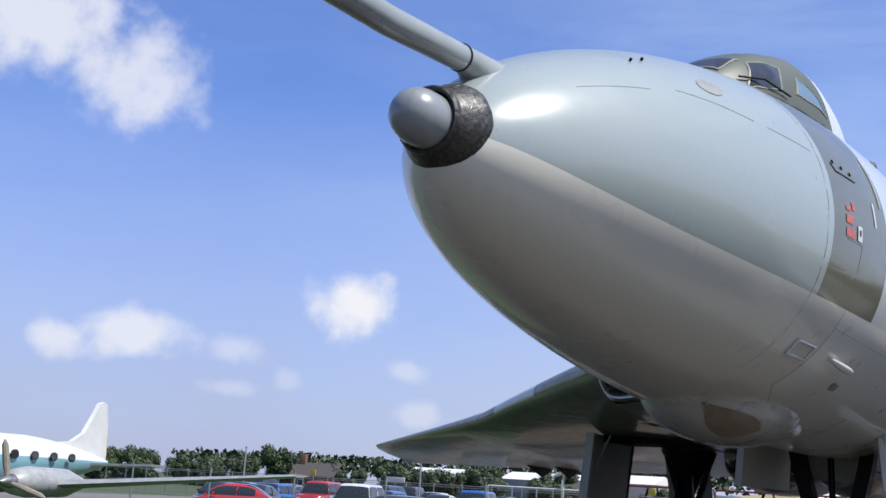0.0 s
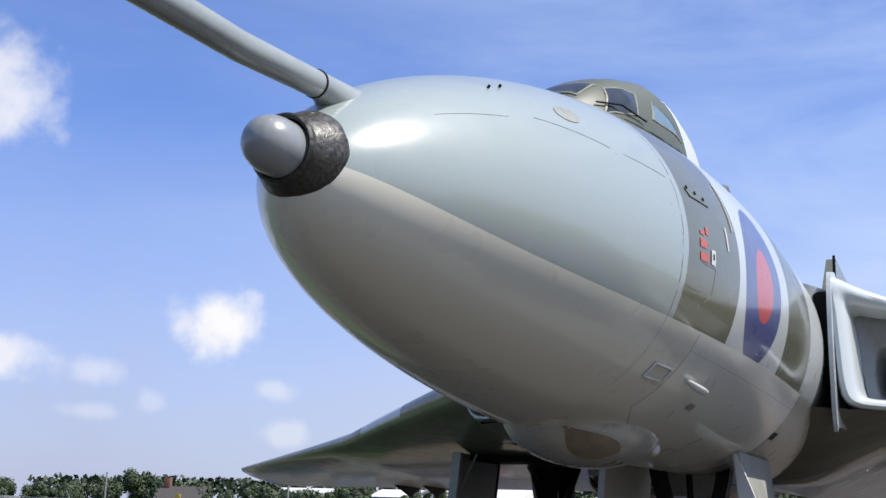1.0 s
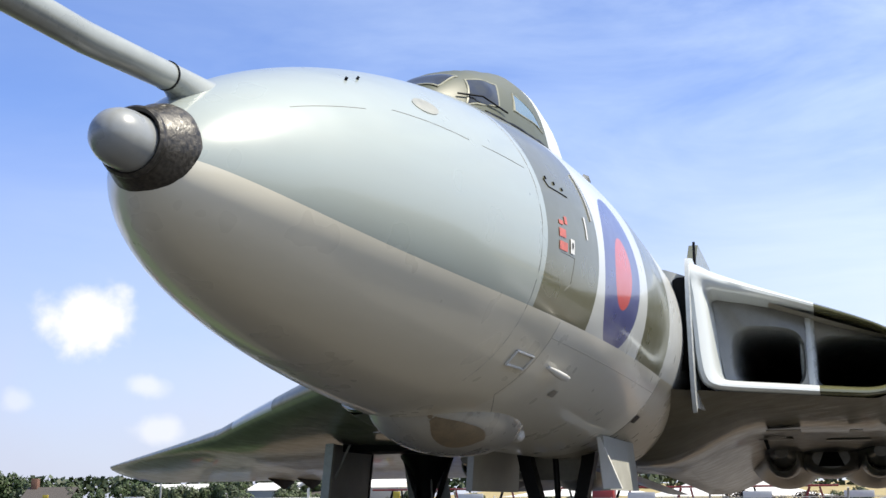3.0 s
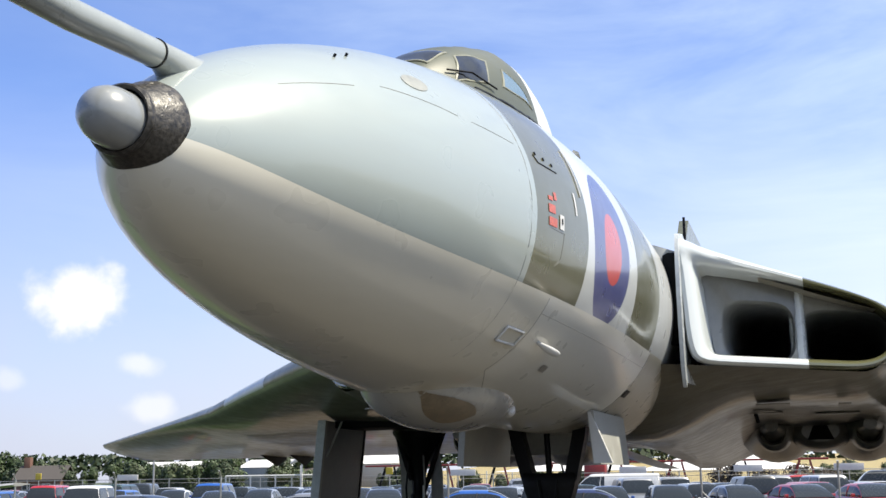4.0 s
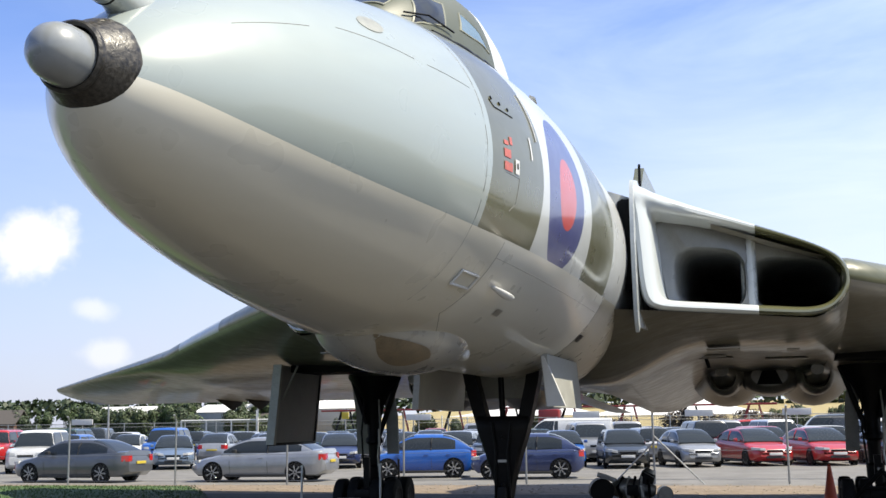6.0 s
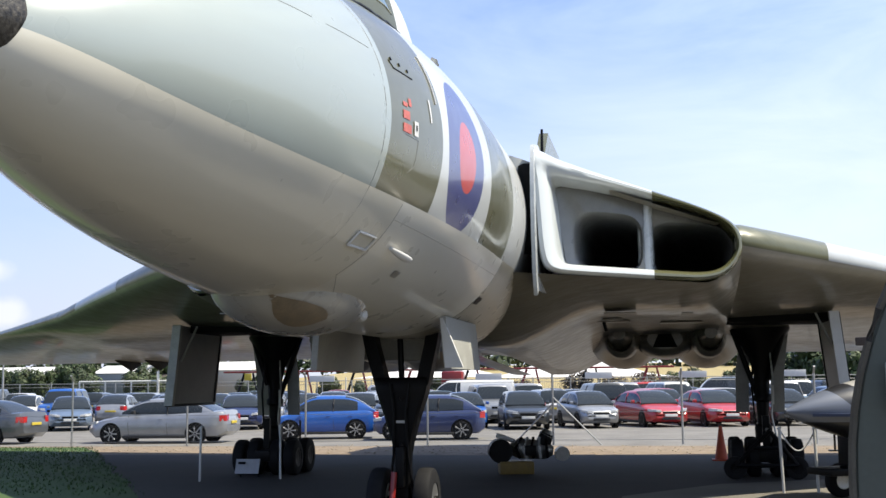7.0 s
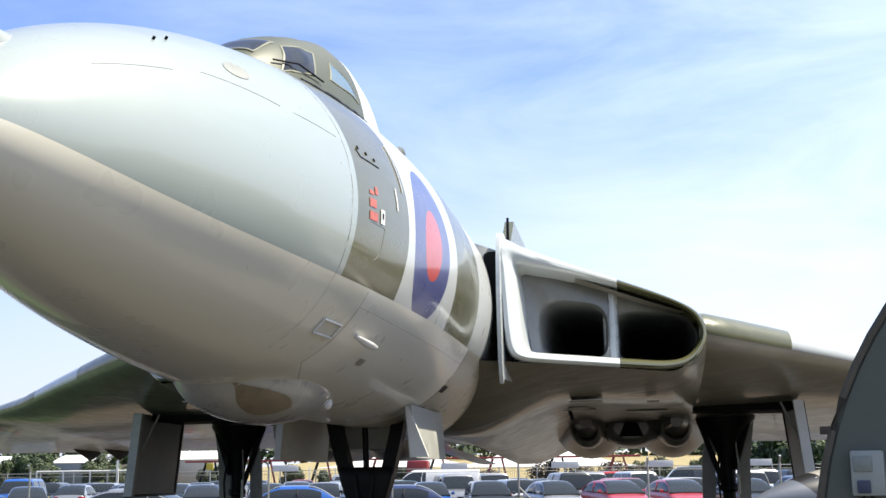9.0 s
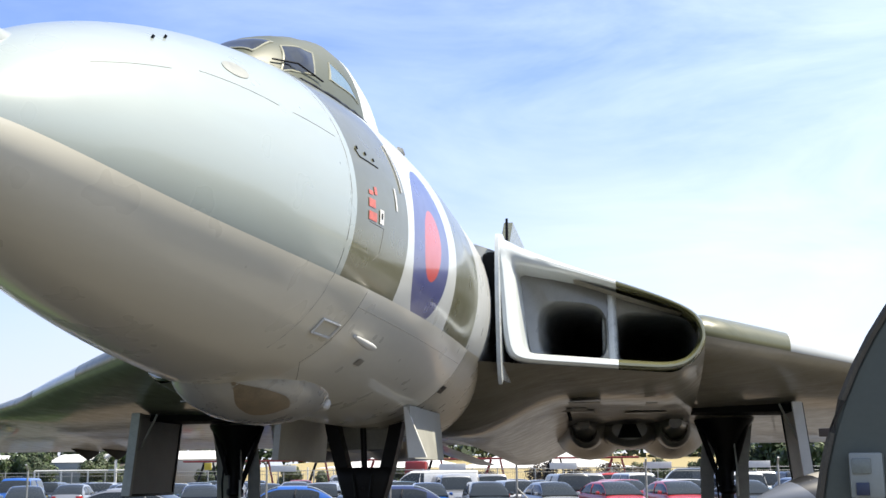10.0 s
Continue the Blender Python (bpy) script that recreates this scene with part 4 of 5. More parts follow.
TAIL = worn("tail_lamp_red", (0.374, 0.0136, 0.0136), 0.15, vary=0.05, coat=0.8)
ALLOY = worn("alloy_wheel", (0.374, 0.374, 0.3808), 0.3, 0.7, vary=0.1)
SHAPES = {
    # length, half width, roof, belt, bonnet line (fraction, top), glass from-to, roof from-to, last side window
    "hatchback": (3.65, 0.82, 1.45, 0.93, ((0, 0.55), (0.025, 0.66), (0.12, 0.80), (0.24, 0.91), (0.5, 0.945), (0.85, 0.97), (0.965, 0.96), (1, 0.72)), (0.20, 0.965), (0.45, 0.68), 0.80),
    "saloon": (4.70, 0.89, 1.44, 0.93, ((0, 0.52), (0.02, 0.63), (0.12, 0.78), (0.26, 0.90), (0.5, 0.94), (0.80, 0.99), (0.975, 1.03), (1, 0.74)), (0.235, 0.93), (0.46, 0.66), 0.83),
    "estate": (4.45, 0.87, 1.48, 0.94, ((0, 0.55), (0.02, 0.67), (0.12, 0.80), (0.26, 0.92), (0.5, 0.95), (0.85, 0.98), (0.97, 0.97), (1, 0.78)), (0.235, 0.985), (0.43, 0.90), 0.92),
    "off_roader": (4.4, 0.91, 1.76, 1.06, ((0, 0.80), (0.015, 0.94), (0.12, 1.02), (0.27, 1.06), (0.5, 1.08), (0.85, 1.10), (0.975, 1.09), (1, 0.90)), (0.29, 0.99), (0.39, 0.955), 0.95),
    "van": (4.8, 0.93, 1.95, 1.12, ((0, 0.65), (0.02, 0.84), (0.1, 1.0), (0.2, 1.12), (0.5, 1.16), (0.85, 1.16), (0.975, 1.16), (1, 0.95)), (0.15, 0.99), (0.33, 0.97), 0.44),
}
CLADDING = worn("black_plastic_trim", (0.017, 0.017, 0.0177), 0.6, vary=0.2)


def alloy_spokes(tyre, r, out, side):
    """Seven bright spokes on the outer face of one wheel."""
    for k in range(7):
        q = 2 * math.pi * k / 7
        c, s_ = math.cos(q), math.sin(q)
        ring = [[(c * rr - s_ * w, side * (out + o), s_ * rr + c * w) for w, o in ((-hw, 0), (hw, 0), (hw * 0.6, 0.018), (-hw * 0.6, 0.018))] for rr, hw in ((0.03, 0.022), (r * 0.55, 0.02), (r, 0.03))]
        part("spoke", loft(ring), ALLOY, tyre, smooth=False)


def car(shape, colour, x, y, turn, group="", near=False):
    """A parked car, its nose to local -x, turned about z."""
    long, w, roof, belt, hood, (g0, g1), (r0, r1), last = SHAPES[shape]
    mat = CARS[colour]
    c = thing("parked_car", f"{NAMES[colour]} {shape.replace('_', ' ')} car parked on the tarmac", "car", (x, y, 0.012), turn, group or "parked cars")

    def px(f):
        return (f - 0.5) * long

    def inset(f):
        return 1 - 0.30 * max(0.0, 1 - f / 0.13) ** 2.2 - 0.22 * max(0.0, 1 - (1 - f) / 0.11) ** 2.2

    fine = []
    for (fa, za), (fb, zb_) in zip(hood, hood[1:]):
        for i in range(5):
            q = i / 5
            fine.append((fa + (fb - fa) * q, za + (zb_ - za) * (q * q * (3 - 2 * q) * 0.4 + q * 0.6)))
    rings = []
    for f, zt in fine + [hood[-1]]:
        zb = 0.20 + 0.16 * max(0.0, 1 - f / 0.06) + 0.16 * max(0.0, 1 - (1 - f) / 0.06)
        ww = w * inset(f)
        half = ((0.86, zb), (0.965, zb + 0.04), (1.0, zb + 0.16), (1.0, zb + (zt - zb) * 0.50), (0.985, zb + (zt - zb) * 0.72), (0.955, zb + (zt - zb) * 0.90), (0.90, zt - 0.02), (0.78, zt + 0.004), (0.40, zt + 0.022))
        rings.append([(px(f), a * ww, z) for a, z in half] + [(px(f), -a * ww, z) for a, z in half[::-1]])
    part("body", loft(rings), mat, c)
    # glasshouse: dark windows below a painted roof
    wb, wr = w * 0.905, w * 0.70
    stations, arcs, rings = [g0 + (g1 - g0) * q / 34 for q in range(35)], [], []
    for f in stations:
        up = math.sin(math.pi / 2 * min(1.0, max(0.0, (f - g0) / (r0 - g0)))) ** 0.9
        down = math.sin(math.pi / 2 * min(1.0, max(0.0, (g1 - f) / (g1 - r1)))) ** (0.7 if shape in ("estate", "van", "off_roader") else 0.9)
        a = min(up, down) * (1 - 0.05 * ((f - r0 * 0.55 - r1 * 0.45) / (r1 - r0)) ** 2)
        zt, wt = belt + 0.015 + (roof - belt - 0.015) * a, wb + (wr - wb) * a
        arcs.append(a)
        half = [(wb, belt - 0.06), (wb, belt + 0.005), (wb + (wt - wb) * 0.42 + 0.02 * a, belt + (zt - belt) * 0.48), (wt + 0.03 * a, zt - 0.115 * a), (wt - 0.005, zt - 0.06 * a), (wt - 0.07, zt - 0.022 * a), (wt * 0.62, zt - 0.004), (wt * 0.25, zt + 0.006 * a)]
        rings.append([(px(f), y_, z) for y_, z in half] + [(px(f), -y_, z) for y_, z in half[::-1]])
    bm = loft(rings)
    bm.faces.ensure_lookup_table()
    for n_, face in enumerate(bm.faces):
        st, k_ = divmod(n_, 16)
        if st < 34:
            f = (stations[st] + stations[st + 1]) / 2
            side = k_ in (1, 2, 12, 13)
            if side:
                solid = f > last or arcs[st] < 0.12
            elif k_ in (3, 11):
                solid = True
            else:
                solid = r0 - 0.03 < f < r1 + 0.02 or k_ in (0, 14) or shape == "van" and f > r0
            face.material_index = 1 if solid else 0
    part("cabin", bm, [CARGLASS, mat], c, "dark windows under a painted roof")
    mid = g0 + (g1 - g0) * (0.50 if shape != "van" else 0.3)
    for s in (1, -1):
        zm = belt + (roof - belt) * 0.48
        wm = wb + (wr - wb) * 0.42 + 0.024
        part("pillar", tube([(px(mid), s * (wb + 0.004), belt), (px(mid), s * wm, zm), (px(mid + 0.01), s * (wr + 0.033), roof - 0.11)], 0.026, 6), CLADDING if near else mat, c)
        part("headlight", loft([[(px(f), s * w * inset(f) * a + s * 0.004, z) for a, z in ((0.62, 0.60 * k), (0.98, 0.62 * k), (0.985, 0.71 * k), (0.66, 0.70 * k))] for f, k in ((-0.001, roof / 1.46), (0.03, roof / 1.45), (0.075, roof / 1.40))]), LAMP, c)
        part("tail_lamp", loft([[(px(f), s * w * inset(f) * a + s * 0.004, z) for a, z in ((0.72, 0.70), (0.99, 0.70), (0.985, 0.90), (0.72, 0.91))] for f in (0.955, 0.985, 1.0)]), TAIL, c)
        part("door_mirror", box((px(g0 + 0.10), s * (w + 0.06) - 0.08, belt + 0.01), (px(g0 + 0.13), s * (w + 0.06) + 0.06, belt + 0.13), 0.03), mat if not near else CLADDING, c)
        part("sill", box((px(0.27), s * w - 0.06, 0.17), (px(0.72), s * w - 0.005, 0.26), 0.015), CLADDING, c)
        for f in (0.18, 0.79):
            part("wheel_arch", loft([[(px(f) + r * math.cos(q), s * yy, 0.32 + r * math.sin(q)) for q in [math.pi * 2 * j / 24 for j in range(24)]] for r, yy in ((0.355, w - 0.12), (0.355, w + 0.003))]), BLACK, c)
            t = wheel(c, (px(f), s * (w - 0.085), 0.315), 0.315, 0.19, 0.70, "y", CLADDING if near else ALLOY, seg=24)
            if near:
                alloy_spokes(t, 0.225, 0.088, s)
        if near:
            for f0 in (g0 + 0.07, mid, last - 0.01):
                part("door_seam", tube([(px(f0), s * (w * 0.93), belt - 0.04), (px(f0), s * (w + 0.001), 0.62), (px(f0 + 0.008), s * (w + 0.001), 0.28)], 0.006, 5), CLADDING, c)
            for f0 in (mid - 0.04, last - 0.05):
                part("door_handle", box((px(f0) - 0.09, s * w * 0.985 - 0.015, 0.76), (px(f0) + 0.05, s * w * 0.985 + 0.022, 0.79), 0.01), mat, c)
    part("lower_grille", box((px(-0.003), -w * 0.42, 0.30), (px(0.03), w * 0.42, 0.40), 0.02), CLADDING, c)
    part("grille", box((px(-0.002), -0.32, 0.545 * roof / 1.44), (px(0.03), 0.32, 0.625 * roof / 1.44), 0.015), BLACK, c)
    part("number_plate", box((px(-0.009), -0.26, 0.42), (px(0.0), 0.26, 0.52), 0.005), WHITE, c)
    part("number_plate", box((px(0.996), -0.26, 0.61), (px(1.006), 0.26, 0.70), 0.005), STRAW, c)
    return c


FACE = 106.0     # nose towards the apron
# front row, side on
car("saloon", "silver", -13.30, 22.9, 3, near=True)
car("hatchback", "blue", -8.55, 25.4, 14, near=True)
car("hatchback", "navy", -4.75, 24.7, 10, near=True)
car("saloon", "pewter", -19.9, 22.4, -4, near=True)
# second row, noses to the apron
rnd = random.Random(3)
for sh, co, x, y, turn in (("estate", "dark", -2.75, 33.6, 104), ("hatchback", "silver", -0.20, 34.2, 112), ("saloon", "red", 2.2, 35.6, 114), ("saloon", "red", 4.75, 35.9, 108), ("hatchback", "dark", 7.5, 36.0, 106), ("hatchback", "pale", 10.0, 36.2, 106),
                           ("off_roader", "white", -27.0, 30.2, 112), ("saloon", "pale", -22.6, 33.8, 116), ("estate", "silver", -18.0, 34.2, 114), ("saloon", "navy", -15.0, 34.4, 112), ("hatchback", "red", -31.5, 27.0, 30), ("saloon", "dark", -33.5, 31.0, 115),
                           ("estate", "dark", -11.6, 32.6, 108), ("off_roader", "dark", -7.6, 33.0, 96), ("hatchback", "blue", -5.3, 34.6, 104), ("estate", "silver", -9.6, 34.2, 98), ("hatchback", "silver", 12.6, 36.4, 104), ("saloon", "dark", -36.5, 32.0, 115)):
    car(sh, co, x, y, turn + rnd.uniform(-2, 2))
cols = ["silver", "silver", "dark", "navy", "white", "pale", "green", "red", "silver", "blue"]
for y, x0, x1 in ((40.5, -42, 17), (46.5, -46, 19), (54.5, -52, 22)):
    x = x0
    while x < x1:
        if rnd.random() < 0.9:
            car(rnd.choice(["hatchback", "saloon", "estate", "estate", "off_roader"]), rnd.choice(cols), x, y + rnd.uniform(-0.4, 0.4), FACE + rnd.choice((0, 180)) + rnd.uniform(-3, 3))
        x += rnd.uniform(2.35, 2.8)
car("van", "white", -6.6, 43.0, 4)
car("van", "dark", 6.0, 43.0, 2)

# ---- fence ----
fence = thing("wire_fence", "tall galvanised chain-link fence along the car park", "fence", (0, 21, 0), 3)
for i in range(-9, 9):
    x = -0.3 + 3.72 * i
    part("post", tube([(x, 0, 0), (x, 0, 2.0), (x, -0.15, 2.2)], 0.032, 8), GALV, fence)
for z in (0.15, 0.95, 1.85):
    part("strand", tube([(-34, 0, z), (-15, 0, z - 0.01), (0, 0, z), (16, 0, z - 0.01), (30, 0, z)], 0.006, 4), GALV, fence)
part("stay", tube([(-0.3, 0, 1.4), (1.1, -0.1, 0)], 0.025, 6), GALV, fence)
part("stay", tube([(-0.3, 0, 1.2), (-1.5, 0.2, 0)], 0.025, 6), GALV, fence)
bm = bmesh.new()
for i in range(520):
    for s in (1, -1):
        x = -34 + i * 0.125
        a, b = Vector((x, 0.002 * s, 0.12)), Vector((x + s * 1.75, 0.002 * s, 1.87))
        w = Vector((0.0008, 0, 0))
        bm.faces.new([bm.verts.new(p) for p in (a - w, a + w, b + w, b - w)])
tagged(part("chain_link", bm, GALV, fence, smooth=False), kind="stuff")
back = thing("mesh_fence", "grey wire mesh fence at the back of the car park", "fence", (0, 61, 0))
for i in range(60):
    x = -75 + 2.4 * i
    part("post", tube([(x, 0, 0), (x, 0, 2.1)], 0.045, 6), GALV, back)
for z in (1.0, 2.05):
    part("rail", tube([(-75, 0, z), (66, 0, z)], 0.025, 6), GALV, back)
bm = bmesh.new()
for i in range(1175):
    x = -75 + 0.12 * i
    bm.faces.new([bm.verts.new(p) for p in ((x - 0.006, 0.03, 0.05), (x + 0.006, 0.03, 0.05), (x + 0.006, 0.03, 2.05), (x - 0.006, 0.03, 2.05))])
tagged(part("wire_mesh", bm, worn("dull_wire", (0.068, 0.0714, 0.0748), 0.6), back, smooth=False), kind="stuff")


# ---- trees ----
def crown_mesh(seed, wide, tall, count, mat, leaf=0.21):
    r = random.Random(seed)
    lumps = [(Vector((r.uniform(-.55, .55) * wide, r.uniform(-.55, .55) * wide, tall * (0.10 + 0.70 * r.random()))), wide * r.uniform(0.24, 0.46)) for _ in range(20)]
    bm = bmesh.new()
    for _ in range(count):
        c, rad = r.choice(lumps)
        d = Vector((r.gauss(0, 1), r.gauss(0, 1), r.gauss(0, 1))).normalized()
        p = c + d * rad * r.uniform(0.72, 1.14)
        u = Vector((r.gauss(0, 1), r.gauss(0, 1), r.gauss(0, 1))).normalized()
        v = (d * 0.7 + u * 0.6).cross(u).normalized()
        u = v.cross(d + 0.4 * u).normalized()
        a = leaf * r.uniform(0.6, 1.3)
        bm.faces.new([bm.verts.new(q) for q in (p - u * a, p - v * a * 0.6, p + u * a, p + v * a * 0.6)])
    me = bpy.data.meshes.new("crown")
    bm.to_mesh(me)
    bm.free()
    me.materials.append(mat)
    return me


def trunk_mesh(seed, tall):
    r = random.Random(seed)
    bm = tube([(0, 0, 0), (0.05, 0, tall * 0.2), (-0.04, 0.05, tall * 0.45), (0, 0, tall * 0.7)], [0.26, 0.2, 0.14, 0.05], 8)
    for i in range(6):
        a, z = r.uniform(0, 6.28), tall * r.uniform(0.2, 0.5)
        tube([(0, 0, z), (math.cos(a) * tall * 0.14, math.sin(a) * tall * 0.14, z + tall * 0.14), (math.cos(a) * tall * 0.26, math.sin(a) * tall * 0.26, z + tall * 0.3)], [0.1, 0.07, 0.03], 6, bm)
    me = bpy.data.meshes.new("trunk")
    bm.to_mesh(me)
    bm.free()
    me.materials.append(BARK)
    return me


KINDS = [(crown_mesh(1, 2.7, 5.6, 4200, LEAF[0]), trunk_mesh(1, 6.0), "broad green oak tree"), (crown_mesh(2, 2.3, 5.8, 4000, LEAF[1]), trunk_mesh(2, 6.4), "dark green hedgerow tree"),
         (crown_mesh(3, 2.9, 5.0, 4200, LEAF[2]), trunk_mesh(3, 5.4), "light green ash tree"), (crown_mesh(4, 2.6, 5.0, 2300, LEAF[4]), trunk_mesh(4, 5.0), "copper-leaved tree")]


def tree(kind, x, y, size, z=0.0):
    cm, tm, label = KINDS[kind]
    t = thing("tree", label + " in the distant hedgerow", "tree", (x, y, z), rnd.uniform(0, 360), "trees along the field edge")
    t.scale = (size, size, size * rnd.uniform(0.9, 1.1))
    new("trunk", tm).parent = t
    new("crown", cm).parent = t


x = -200
while x < -58:
    tree(rnd.choice((0, 1, 1, 2)), x, rnd.uniform(112, 128), rnd.uniform(0.55, 0.98))
    x += rnd.uniform(1.3, 2.3)
for x, y, s in ((-103.5, 121, 1.12), (-100.5, 122, 0.95), (-110, 122, 0.85), (-135, 118, 1.1), (-139, 119, 1.0), (-128, 118, 0.95), (-80, 120, 0.85), (-84, 121, 0.9), (-77, 120, 0.75)):
    tree(0, x, y, s)
x = -60
while x < 60:
    if not -14 < x < 2:
        tree(rnd.choice((0, 1, 2, 1)), x, rnd.uniform(96, 106), rnd.uniform(0.35, 0.62))
    x += rnd.uniform(2.0, 5.0)
for x, s in ((-3.5, 0.55), (-1, 0.5), (1.5, 0.55), (3.5, 0.45), (-8, 0.42)):
    tree(3, x, 76, s)
for x, s in ((14.0, 1.0), (17.5, 1.15), (21, 1.0), (24, 1.1), (28, 1.0), (11.5, 0.7)):
    tree(0, x, 68 + rnd.uniform(-2, 2), s)
# rising fields and woods on the skyline
bm = bmesh.new()
rows = []
for i in range(41):
    xx = -64 + 9 * i
    rows.append([(xx, 108, 0.0), (xx, 160, 1.6 + 0.6 * noise.noise(Vector((xx * 0.02, 0, 0)))), (xx, 240, 4.5 + 1.2 * noise.noise(Vector((xx * 0.015, 3, 0)))), (xx, 420, 8 + 3 * noise.noise(Vector((xx * 0.01, 7, 0))))])
tagged(part("ground_hill", loft(rows, closed=False, bm=bm), FIELD, None), "gently rising golden stubble fields", "field", kind="structure")
bm = bmesh.new()
for i in range(7000):
    xx = rnd.uniform(-230, 260)
    yy = rnd.uniform(232, 250)
    top = 5.2 + 3.4 * abs(noise.noise(Vector((xx * 0.06, 1, 0)))) + 1.2 * noise.noise(Vector((xx * 0.3, 2, 0)))
    p = Vector((xx, yy, 4.0 + (top - 1.5) * rnd.random() ** 0.7))
    u = Vector((rnd.gauss(0, 1), rnd.gauss(0, 1), rnd.gauss(0, 1))).normalized()
    v = u.cross(Vector((rnd.gauss(0, 1), rnd.gauss(0, 1), rnd.gauss(0, 1)))).normalized()
    bm.faces.new([bm.verts.new(q) for q in (p - u, p - v * 0.7, p + u, p + v * 0.7)])
tagged(part("far_woods", bm, LEAF[1], None, smooth=False), "dark woods along the far skyline", "woods", kind="stuff")


# ---- buildings and tents ----
def house(x, y, w, d, eaves, ridge, wall, roof, label, turn=0, z=0):
    h = thing("house", label, "house", (x, y, z), turn)
    part("wall", loft([[(-w, -d, 0), (w, -d, 0), (w, d, 0), (-w, d, 0)], [(-w, -d, eaves), (w, -d, eaves), (w, d, eaves), (-w, d, eaves)], [(-w, -0.01, ridge - .05), (w, -0.01, ridge - .05), (w, 0.01, ridge - .05), (-w, 0.01, ridge - .05)]]), wall, h, smooth=False)
    for s in (1, -1):
        part("roof", loft([[(-w - .3, s * (d + .3), eaves - .12), (-w - .3, 0, ridge), (-w - .3, 0, ridge + .15), (-w - .3, s * (d + .3), eaves + .03)], [(w + .3, s * (d + .3), eaves - .12), (w + .3, 0, ridge), (w + .3, 0, ridge + .15), (w + .3, s * (d + .3), eaves + .03)]]), roof, h, smooth=False)
    part("chimney", box((-w + .2, -.4, ridge - .6), (-w + 1.0, .4, ridge + 1.2), 0.03), BRICKM, h)
    for k in (-0.5, 0.4):
        win = part("window", box((w * k - .5, -d - .06, eaves * 0.45), (w * k + .5, -d + .02, eaves * 0.8), 0.02), WHITE, h)
        part("pane", box((w * k - .42, -d - .075, eaves * 0.48), (w * k + .42, -d - .05, eaves * 0.77)), CARGLASS, win)
    return h


house(-89.5, 112, 2.9, 2.2, 2.3, 3.9, BRICKM, TILE, "small brick house with a tiled roof and chimney", 12)
house(-59, 128, 3.2, 2.5, 2.4, 3.7, BRICKM, TILE, "low red brick building among the trees", 5)
house(16, 76, 5, 3, 2.6, 3.8, NAVY, NAVY, "low dark blue shed beyond the cars", 4)


def shed(x, y, w, d, h, label):
    b = thing("shed", label, "building", (x, y, 0))
    part("wall", box((-w, -d, 0), (w, d, h), 0.05), GALV, b)
    part("roof", loft([[(-w - .2, -d - .2, h), (-w - .2, 0, h * 1.3), (-w - .2, d + .2, h)], [(w + .2, -d - .2, h), (w + .2, 0, h * 1.3), (w + .2, d + .2, h)]]), CANVAS, b)


shed(-86, 138, 5, 4, 3.6, "pale roofed shed behind the hedge")
shed(-67, 136, 6, 4, 3.6, "long white roofed shed behind the hedge")
shed(-55, 134, 5, 4, 3.8, "white roofed shed behind the trees")


def marquee(x, y, w, d, eaves, peak, label):
    t = thing("marquee", label, "tent", (x, y, 0))
    rings = []
    for f in [i / 14 for i in range(15)]:
        z = eaves + (peak - eaves) * f ** 1.9
        k = 1 - 0.80 * f
        rings.append([(w * k * math.copysign(abs(math.cos(q)) ** 0.5, math.cos(q)), d * k * math.copysign(abs(math.sin(q)) ** 0.5, math.sin(q)), z) for q in [2 * math.pi * j / 32 for j in range(32)]])
    part("canopy_roof", loft(rings), CANVAS, t, "white canvas roof with a peak")
    for sx in (-1, 1):
        for sy in (-1, 1):
            part("pole", tube([(sx * w * 0.9, sy * d * 0.9, 0), (sx * w * 0.9, sy * d * 0.9, eaves + 0.1)], 0.06, 8), WHITE, t)


marquee(-4.6, 88, 8.6, 5, 2.2, 4.3, "white peaked canvas marquee beyond the car park")
marquee(-17.5, 90, 8.0, 5, 2.3, 3.7, "white canvas marquee roof beyond the car park")

# long red frame beyond the cars
fr = thing("steel_gantry", "long red steel frame on slanting legs behind the cars", "frame", (0, 0, -FALL))
part("beam", box((-27, 62.6, 2.66), (3.5, 62.9, 2.78), 0.03), REDP, fr, "red horizontal beam")
for i in range(8):
    x = -25.5 + 3.9 * i
    part("leg", tube([(x, 62.7, 2.65), (x - 0.9, 62.7, 0)], 0.09, 6), REDP if i % 2 else BLACK, fr)
    part("leg", tube([(x + 0.6, 62.7, 2.65), (x + 1.2, 62.7, 0)], 0.07, 6), REDP if i % 3 else BLACK, fr)
part("cab", box((-11.6, 62.0, 1.4), (-10.2, 63.2, 2.6), 0.15), REDP, fr)
# white rail frame, signs and poles
rail = thing("rail_frame", "white tubular rail frame behind the parked cars", "railing", (-33.5, 64, 0))
for z in (1.3, 2.2):
    part("rail", tube([(-5, 0, z), (5, 0, z)], 0.06, 8), WHITE, rail)
for i in range(6):
    part("post", tube([(-5 + 2 * i, 0, 0), (-5 + 2 * i, 0, 2.2 + (0.7 if i in (3, 5) else 0))], 0.07, 8), WHITE, rail)
mast = thing("model_aircraft_mast", "white model jet on a slim pole", "sign", (-31.5, 62, 0))
part("pole", tube([(0, 0, 0), (0, 0, 3.2)], 0.05, 8), WHITE, mast)
part("model_body", tube([(-0.9, 0, 3.0), (-0.5, 0, 3.2), (0.5, 0, 3.55), (0.8, 0, 3.6)], [0.03, 0.14, 0.12, 0.03], 10), WHITE, mast)
